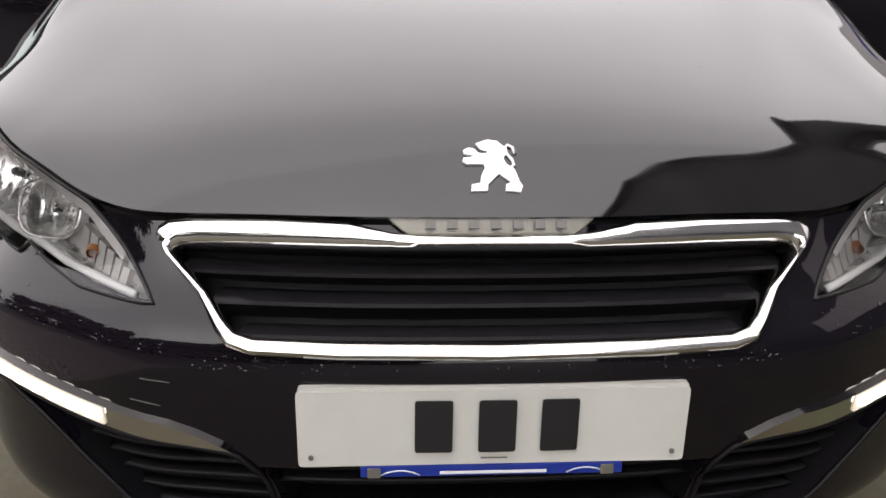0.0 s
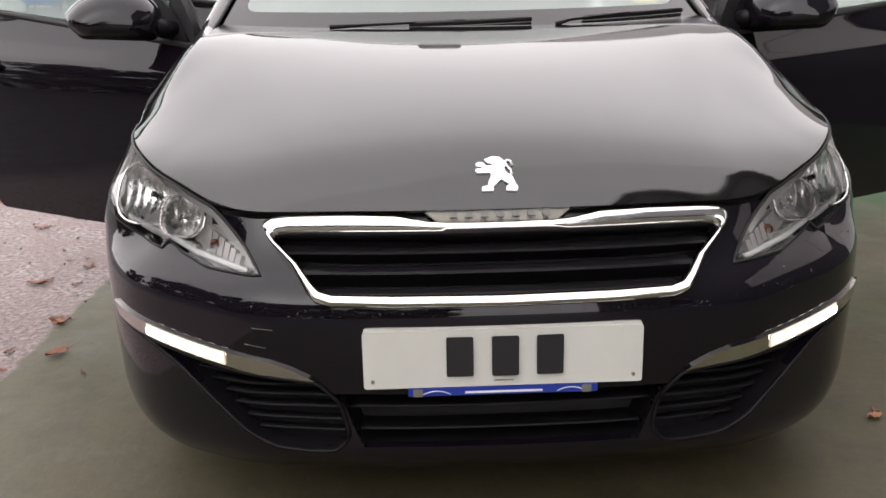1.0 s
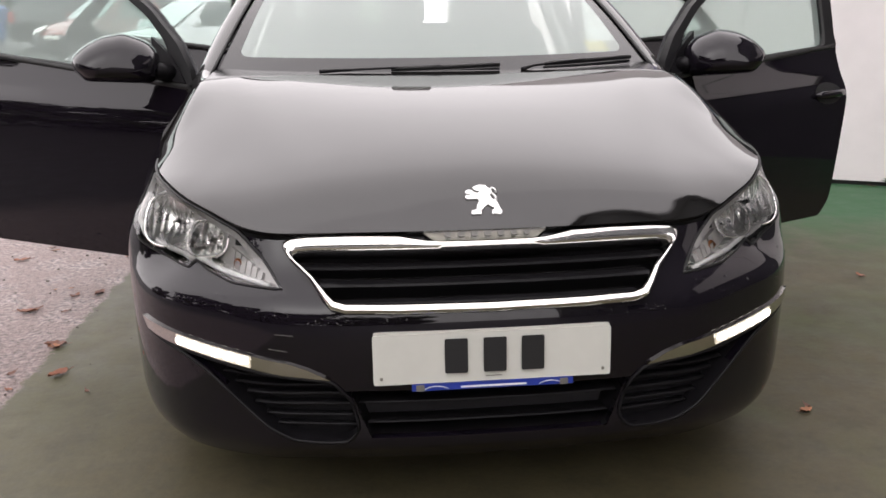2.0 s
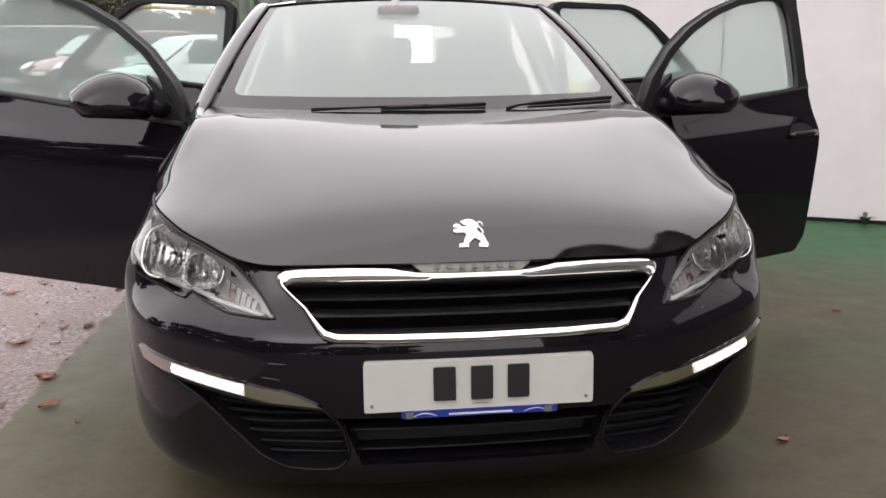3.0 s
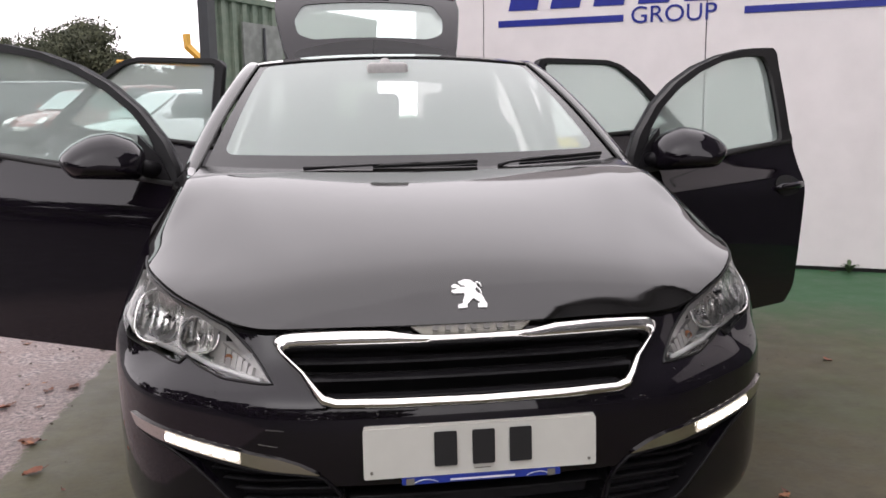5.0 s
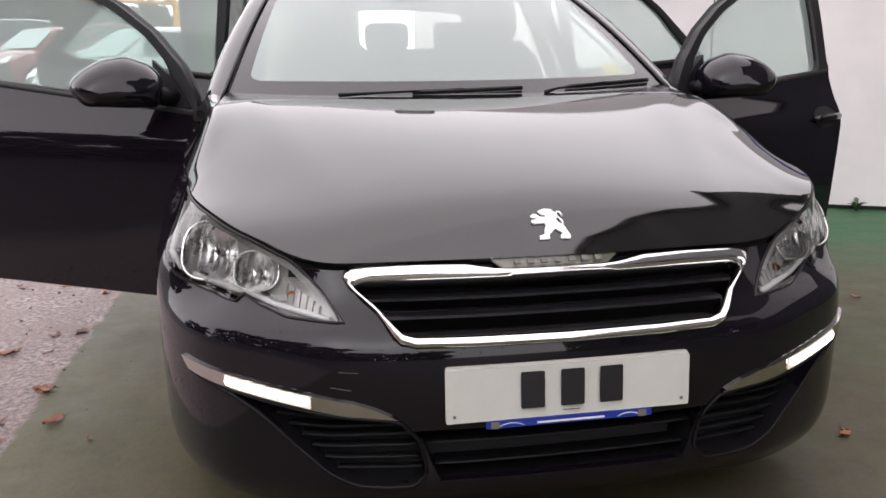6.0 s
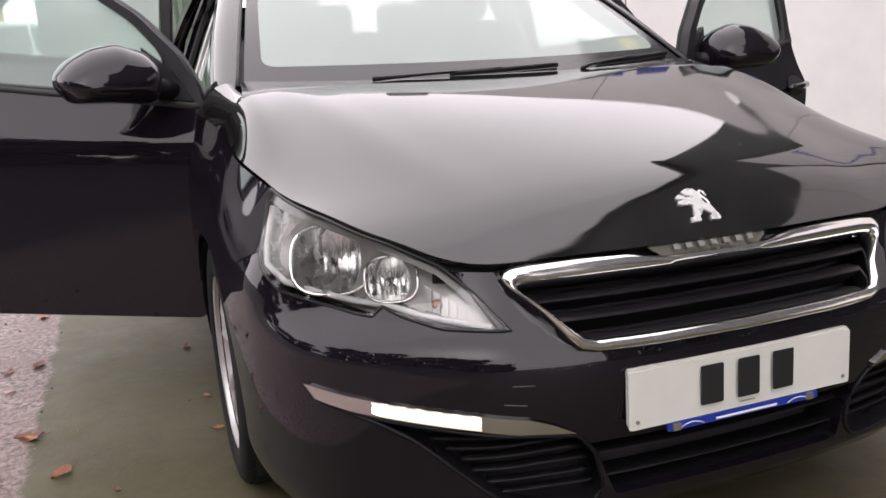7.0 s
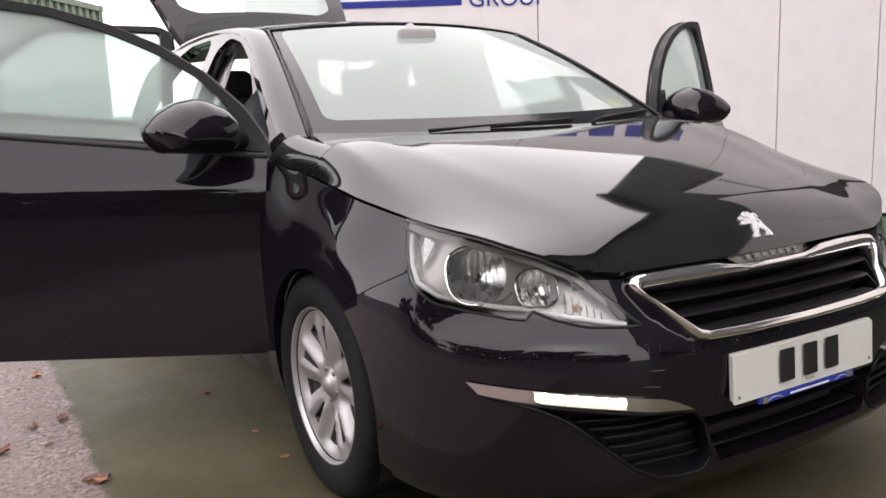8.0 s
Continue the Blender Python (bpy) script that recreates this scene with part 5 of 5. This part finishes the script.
def parked(name, label, paint, at, turn, size=(4.0, 1.7, 1.48), snout=0.95, rake=0.75, van=False):
    """A parked vehicle: front at -y of its own frame, built about its middle."""
    L, W, H = size
    root = thing(name, label, "van" if van else "car", "parked cars", at @ pose(0, 0, 0, 0, 0, turn))
    belt = 0.62 * H
    rows = []
    for y, z, w in ((0.0, 0.42, 0.70), (0.02, 0.55, 0.84), (0.10, 0.60, 0.92), (0.5, belt * 0.90, 0.97), (snout, belt, 1.0), (L * 0.5, belt, 1.0), (L - 0.5, belt, 0.97), (L - 0.12, belt * 0.95, 0.90), (L, belt * 0.75, 0.80)):
        h = W / 2 * w
        rows.append([(-h * 0.92, y - L / 2, 0.20), (-h, y - L / 2, 0.36), (-h, y - L / 2, z * 0.80), (-h * 0.95, y - L / 2, z * 0.96), (-h * 0.75, y - L / 2, z), (0, y - L / 2, z + 0.02), (h * 0.75, y - L / 2, z), (h * 0.95, y - L / 2, z * 0.96), (h, y - L / 2, z * 0.80), (h, y - L / 2, 0.36), (h * 0.92, y - L / 2, 0.20)])
    part("body", crisp(loft(rows, True, True), 50), paint, root)
    end = L - 0.15 if van else L - 0.35
    rows = []
    for y, z, w in ((snout, belt - 0.02, 0.86), (snout + rake, H - 0.04, 0.70), (snout + rake + 0.5, H, 0.70), (end - (0.06 if van else 0.5), H - 0.02, 0.70), (end, belt, 0.82)):
        h = W / 2 * w
        rows.append([(-W / 2 * 0.86, y - L / 2, belt - 0.03), (-h, y - L / 2, z - 0.03), (-h * 0.85, y - L / 2, z), (0, y - L / 2, z + 0.015), (h * 0.85, y - L / 2, z), (h, y - L / 2, z - 0.03), (W / 2 * 0.86, y - L / 2, belt - 0.03)])
    part("cabin", crisp(loft(rows), 40), paint, root)
    f = lambda t, x, d: (x * W / 2 * (0.80 - 0.14 * t), snout + rake * t - L / 2 - 0.02 - d, belt + (H - 0.06 - belt) * t + 0.012 + d)
    part("windscreen", loft([[f(t, x, 0.012) for x in (-0.95, -0.5, 0, 0.5, 0.95)] for t in (0.05, 0.5, 0.95)]), CAR_SCREEN, root)
    for s in (1, -1):
        g = lambda t, y: (s * (W / 2 * (0.865 - 0.155 * t) + 0.012), y - L / 2, belt + (H - 0.07 - belt) * t + 0.012)
        spans = ((snout + 0.42, snout + rake + 0.80),) if van else ((snout + 0.42, snout + rake + 0.75), (snout + rake + 0.83, end - 0.52))
        for a, b in spans:
            part("side_window", loft([[g(0.06, a), g(0.06, b)], [g(0.5, a + 0.18 if a < snout + 0.6 else a), g(0.5, b)], [g(0.92, a + 0.36 if a < snout + 0.6 else a), g(0.92, b)]]), CAR_GLASS, root)
        part("door_mirror", box(min(s * W * 0.47, s * W * 0.58), max(s * W * 0.47, s * W * 0.58), snout + 0.25 - L / 2, snout + 0.37 - L / 2, belt + 0.02, belt + 0.18, 0.03), paint, root)
        part("headlamp", loft([[(s * (W * 0.355 + (0.13 - 0.05 * k) * math.cos(a)), 0.02 + 0.16 * k + 0.05 * math.sin(a) - L / 2, belt * 0.70 + 0.05 * k + 0.085 * math.sin(a)) for a in [j * math.pi / 8 for j in range(16)]] for k in (0.0, 0.5, 1.6)], True, True), LAMP_CLEAR, root, "round-cornered clear headlamp")
        part("tail_lamp", box(min(s * W * 0.40, s * W * 0.47), max(s * W * 0.40, s * W * 0.47), L - 0.16 - L / 2, L - 0.02 - L / 2, belt * 0.7, belt * 1.0, 0.02), RED_LENS, root)
        for y in (0.75, L - 0.75):
            w = part("wheel", lathe([(0.0, 0.06), (0.18, 0.05), (0.20, 0.02), (0.22, 0.07), (0.29, 0.07), (0.30, 0.04), (0.30, -0.10), (0.22, -0.12)], 28), TYRE, root, m=pose(s * (W / 2 - 0.07), y - L / 2, 0.30, 0, 0, 0 if s > 0 else 180))
            part("hubcap", lathe([(0.0, 0.075), (0.12, 0.075), (0.19, 0.062)], 20), LAMP_CLEAR, w)
    part("bumper", box(-W * 0.455, W * 0.455, -0.035 - L / 2, 0.14 - L / 2, 0.20, 0.55, 0.05, 3), BUMPER_GREY, root)
    part("grille", box(-W * 0.24, W * 0.24, -0.05 - L / 2, 0.06 - L / 2, 0.30, 0.42, 0.02), GAP, root)
    part("number_plate", box(-0.26, 0.26, -0.055 - L / 2, -0.03 - L / 2, 0.44, 0.54, 0.004), PLATE, root)
    return root


RED = material("red_car_paint", (0.17, 0.020, 0.016), 0.2, coat=0.4)
WHITE_PAINT = material("white_car_paint", (0.72, 0.73, 0.74), 0.18, coat=0.5)
DARK_PAINT = material("dark_car_paint", (0.012, 0.015, 0.018), 0.15, coat=0.5)


def yard(x, y):
    return Matrix.Translation((x, y, ground_height(x, y)))


parked("parked_car", "small red hatchback facing the yard", RED, yard(-6.75, 21.3), -32, (3.6, 1.60, 1.47))
parked("parked_car", "white hatchback parked beside a red car", WHITE_PAINT, yard(-3.45, 15.95), -45, (4.1, 1.75, 1.55), 0.95, 0.9)
parked("parked_car", "red hatchback roof behind the white car", RED, yard(-7.4, 30.4), -60, (4.2, 1.7, 1.50))
parked("parked_van", "long dark van seen from its tail lamp side", DARK_PAINT, yard(-7.85, 24.3), 108, (4.8, 1.9, 1.62), 1.2, 0.8, True)

# ---- blue wheeled bin beside the pickup ----
BIN_BLUE = material("bin_plastic", (0.012, 0.10, 0.34), 0.45, vary=0.15, scale=12)


def wheeled_bin(m):
    root = thing("wheeled_bin", "large blue plastic wheeled bin in the yard", "bin", m=m)
    rows = []
    for z, w, d in ((0.10, 0.48, 0.34), (0.14, 0.50, 0.36), (0.95, 0.60, 0.46), (1.00, 0.64, 0.50), (1.04, 0.64, 0.50)):
        rows.append([(x, y, z) for x, y in rounded([(-w, -d), (w, -d), (w, d), (-w, d)], 0.08)])
    part("body", loft(rows, True, True), BIN_BLUE, root)
    rows = [[(x, y, z) for x, y in rounded([(-w, -d), (w, -d), (w, d), (-w, d)], 0.10)] for z, w, d in ((1.03, 0.66, 0.52), (1.08, 0.66, 0.52), (1.16, 0.52, 0.40), (1.18, 0.40, 0.28))]
    part("lid", loft(rows, True, True), BIN_BLUE, root)
    part("label_plate", box(-0.16, 0.16, -0.475, -0.44, 0.62, 0.76, 0.004), WHITE, root, "white label plate")
    for x in (-0.42, 0.42):
        for y in (-0.26, 0.26):
            part("wheel", lathe([(0.0, 0.03), (0.07, 0.03), (0.09, 0.02), (0.09, -0.02), (0.07, -0.03)], 16), TYRE, root, m=Matrix.Translation((x, y, 0.09)))


wheeled_bin(yard(-12.1, 26.5))

# ---- trees and far buildings ----
BARK = material("bark", (0.09, 0.07, 0.05), 0.9, vary=0.4, scale=12, bump=0.6)
LEAF = material("foliage", (0.026, 0.034, 0.018), 0.8, vary=0.5, scale=3, colour2=(0.085, 0.088, 0.046))


def tree(x, y, height, spread, seed, label, leaves=5200, low=0.30):
    rng = random.Random(seed)
    z0 = ground_height(x, y)
    root = thing("tree", label, "tree", "yard trees", Matrix.Translation((x, y, z0)))
    bm = tube([(0, 0, -0.05), (0.1, 0, height * 0.25), (-0.05, 0.1, height * 0.5), (0, 0, height * 0.8)], 0.06 * height * 0.6, 9, (1.2, 0.8, 0.5, 0.12))
    part("trunk", bm, BARK, root)
    lumps = []
    for k in range(26 if low > 0.2 else 44):
        a, r = rng.uniform(0, 2 * math.pi), spread * math.sqrt(rng.uniform(0, 1))
        z = height * (low + (0.92 - low) * rng.random()) - (0.22 if low > 0.2 else 0.04) * height * (r / spread) ** 2
        lumps.append((Vector((r * math.cos(a), r * math.sin(a), z)), spread * rng.uniform(0.20, 0.40)))
    for k in range(7):
        part("limb", tube([(0, 0, height * 0.28), lumps[k][0] * 0.5 + Vector((0, 0, height * 0.1)), lumps[k][0]], 0.09, 6, (1, 0.6, 0.2)), BARK, root)
    verts, faces = [], []
    for k in range(leaves):
        c, r = lumps[rng.randrange(len(lumps))]
        d = Vector((rng.gauss(0, 1), rng.gauss(0, 1), rng.gauss(0, 1))).normalized()
        p = c + d * r * rng.uniform(0.30, 1.06)
        t = Vector((rng.gauss(0, 1), rng.gauss(0, 1), rng.gauss(0, 1))).normalized()
        k = spread / 3 * (1.7 if leaves == 9000 else 0.72)
        b = d.cross(t).normalized() * rng.uniform(0.05, 0.12) * k
        t = t * rng.uniform(0.07, 0.16) * k
        i = len(verts)
        verts += [p - t, p + b, p + t, p - b]
        faces.append((i, i + 1, i + 2, i + 3))
    me = bpy.data.meshes.new("crown")
    me.from_pydata([tuple(v) for v in verts], [], faces)
    me.materials.append(LEAF)
    crown = new("crown", me)
    crown.parent = root


tree(-12.2, 41, 4.9, 2.6, 3, "dense evergreen tree behind the car park", 34000, 0.10)
tree(-15.4, 42, 4.1, 2.4, 5, "dense evergreen tree behind the car park", 26000, 0.10)
tree(-9.0, 44, 2.8, 2.2, 6, "bushy evergreen at the yard's far edge", 9000, 0.10)
for i, (x, y, h, w) in enumerate(((-24, 5, 6, 4), (-17, -4.5, 9.0, 4.0), (-15, -9, 9.5, 4.4), (-11.5, -12.5, 9.6, 4.2), (-8, -16, 9.0, 4.2), (-4, -27, 6, 4.5))):
    tree(x, y, h, w, 20 + i, "dark bushy evergreen across the yard", 9000, 0.06)

BRICK = material("dark_cladding", (0.042, 0.043, 0.046), 0.7, vary=0.25, scale=6)
ROOF = material("roof_sheet", (0.06, 0.06, 0.065), 0.6, vary=0.2, scale=5)
GLASS_DARK = material("office_glass", (0.02, 0.025, 0.03), 0.08)


def workshop(x, y0, y1):
    """Tall dark-clad unit with its gable to the yard, with a white-panelled fascia."""
    root = thing("workshop", "tall dark-clad gabled workshop with a white panelled fascia", "building")
    gable = [(y1, 0.0), (y1, 6.5), (2.9, 6.9), (1.9, 7.8), (0.8, 8.7), (-3.2, 12.9), (-5.5, 13.1), (y0, 13.1), (y0, 0.0)]
    part("wall", loft([[(k, y, z) for y, z in gable] for k in (x, x + 9)], True, True), BRICK, root, smooth=False)
    roof = gable[1:-1]
    part("roof", loft([[(k, y, z + h) for y, z in roof for h in (0.02,)] + [(k, y, z + 0.16) for y, z in roof[::-1]] for k in (x - 0.25, x + 9.2)], True, True), ROOF, root, smooth=False)
    for i in range(5):
        a = y1 - 3.80 - i * 1.30
        part("fascia_panel", box(x - 0.06, x - 0.004, a + 0.006, a + 1.294, 2.5, 4.9, 0.004), WALL_WHITE, root, smooth=False)
    for i in range(3):
        y = -5.2 - 2.6 * i
        win = part("window", box(x - 0.03, x + 0.05, y - 0.7, y + 0.7, 1.0, 2.3), GLASS_DARK, root, smooth=False)
        part("sill", box(x - 0.10, x - 0.034, y - 0.8, y + 0.8, 0.92, 1.0), ROOF, win, smooth=False)


workshop(5.28, -16.0, 5.2)
# ---- yellow lifting arm beyond the fence ----
CRANE = material("machine_yellow", (0.55, 0.30, 0.03), 0.5, vary=0.15, scale=6)
arm = thing("loader_arm", "yellow machine arm standing behind the cars", "machine")
b = Vector((-4.75, 30.9, ground_height(-4.75, 30.9)))
part("mast", tube([b, Vector((b.x, b.y, 3.0)), Vector((-5.48, b.y, 3.75)), Vector((-5.50, b.y, 4.2))], 0.15, 4), CRANE, arm, smooth=False)
part("boom", tube([Vector((b.x - 0.1, b.y, 3.05)), Vector((-7.95, 30.5, 3.20))], 0.06, 4), CRANE, arm, smooth=False)
part("base", box(b.x - 0.9, b.x + 0.9, b.y - 0.6, b.y + 0.6, b.z, b.z + 0.9, 0.1), CRANE, arm)

# ---- fallen leaves, grit and weeds ----
LEAVES = [material("fallen_leaf", (0.22, 0.085, 0.050), 0.6, vary=0.35, scale=40), material("fallen_leaf_brown", (0.15, 0.070, 0.05), 0.65, vary=0.35, scale=40), material("fallen_leaf_orange", (0.30, 0.13, 0.065), 0.6, vary=0.3, scale=40)]


def leaf(x, y, size, turn, k):
    rng = random.Random(k)
    rows = []
    n = 9
    for i in range(n):
        t = i / (n - 1)
        w = size * (0.06 + 0.40 * math.sin(math.pi * min(1, t * 1.05)) ** 0.8 * (1 - 0.35 * (i % 2)))
        lift = 0.004 + size * 0.18 * (t - 0.5) ** 2 * 4 * rng.uniform(0.3, 1)
        rows.append([(size * (t - 0.5) * 1.5, -w, lift + size * rng.uniform(0.05, 0.22)), (size * (t - 0.5) * 1.5, 0, lift), (size * (t - 0.5) * 1.5, w, lift + size * rng.uniform(0.03, 0.2))])
    ob = part("fallen_leaf", loft(rows), LEAVES[k % 3], None, m=pose(x, y, ground_height(x, y), 0, 0, turn))
    tagged(ob, "curled wet brown leaf lying on the ground", "leaf", "fallen leaves")
    stalk = part("stalk", tube([(-0.70 * size, 0, 0.006), (-1.15 * size, 0.1 * size, 0.012)], 0.0012, 5), LEAVES[1], ob)


spots = [(-1.69, 1.76, 0.055), (-1.466, 1.99, 0.05), (-1.44, 1.34, 0.04), (-1.334, 1.075, 0.05), (-1.19, 0.92, 0.018), (1.03, 0.52, 0.035), (1.97, 1.80, 0.035), (-1.44, 1.36, 0.055), (-1.50, 2.62, 0.05), (-1.43, 2.86, 0.04), (-1.66, 1.80, 0.03), (-0.92, 1.44, 0.022), (-2.03, 2.60, 0.05), (1.05, 0.55, 0.02), (-0.91, 1.18, 0.025), (-0.95, 1.95, 0.035), (-2.3, 1.9, 0.04), (-2.5, 3.1, 0.05), (-1.9, 3.4, 0.05), (-1.62, 0.95, 0.03), (2.5, 1.35, 0.03), (2.9, 2.6, 0.03)]
rng = random.Random(77)
for k in range(20):
    spots.append((-1.40 - abs(rng.gauss(0, 0.35)), rng.uniform(0.3, 3.6), rng.uniform(0.014, 0.030)))
for k in range(16):
    p = on_wall(rng.uniform(0.6, 3.1), 0.0, rng.uniform(0.05, 0.16))
    spots.append((p.x, p.y, rng.uniform(0.015, 0.032)))
for k, (x, y, size) in enumerate(spots):
    leaf(x, y, size, (k * 77) % 360, k)
GRIT = material("grit", (0.10, 0.085, 0.075), 0.8, vary=0.4, scale=30)
bm = bmesh.new()
rng = random.Random(9)
for k in range(420):
    x, y = (rng.uniform(-3.2, -1.38), rng.uniform(-0.2, 4.5)) if k < 330 else (rng.uniform(-1.4, 2.8), rng.uniform(-0.4, 3.4))
    r = rng.uniform(0.002, 0.007) if k < 330 else rng.uniform(0.0015, 0.004)
    bmesh.ops.create_icosphere(bm, subdivisions=1, radius=r, matrix=Matrix.Translation((x, y, r * 0.4)) @ Matrix.Diagonal((rng.uniform(0.7, 1.5), rng.uniform(0.7, 1.5), 0.7, 1)))
tagged(part("grit", bm, GRIT), "loose wet grit scattered on tarmac", "grit", kind="stuff")

WEED = material("weed_leaf", (0.05, 0.085, 0.03), 0.6, vary=0.4, scale=30)
for k, (s, n) in enumerate(((0.98, 16), (1.45, 7), (1.85, 6))):
    rng = random.Random(40 + k)
    ob = thing("weed", "small green weed growing at the wall's foot", "weed", "wall weeds", Matrix.Translation(on_wall(s, 0.0, 0.09)))
    for i in range(n):
        a, l = rng.uniform(0, 2 * math.pi), rng.uniform(0.05, 0.12)
        d, side_v = Vector((math.cos(a), math.sin(a), 0)), Vector((-math.sin(a), math.cos(a), 0))
        pts = [Vector((0, 0, 0)), d * l * 0.4 + Vector((0, 0, l * 0.7)), d * l * 0.9 + Vector((0, 0, l * 0.8))]
        part("blade", loft([[p - side_v * w, p + Vector((0, 0, 0.003)), p + side_v * w] for p, w in zip(pts, (0.004, 0.016, 0.002))]), WEED, ob)
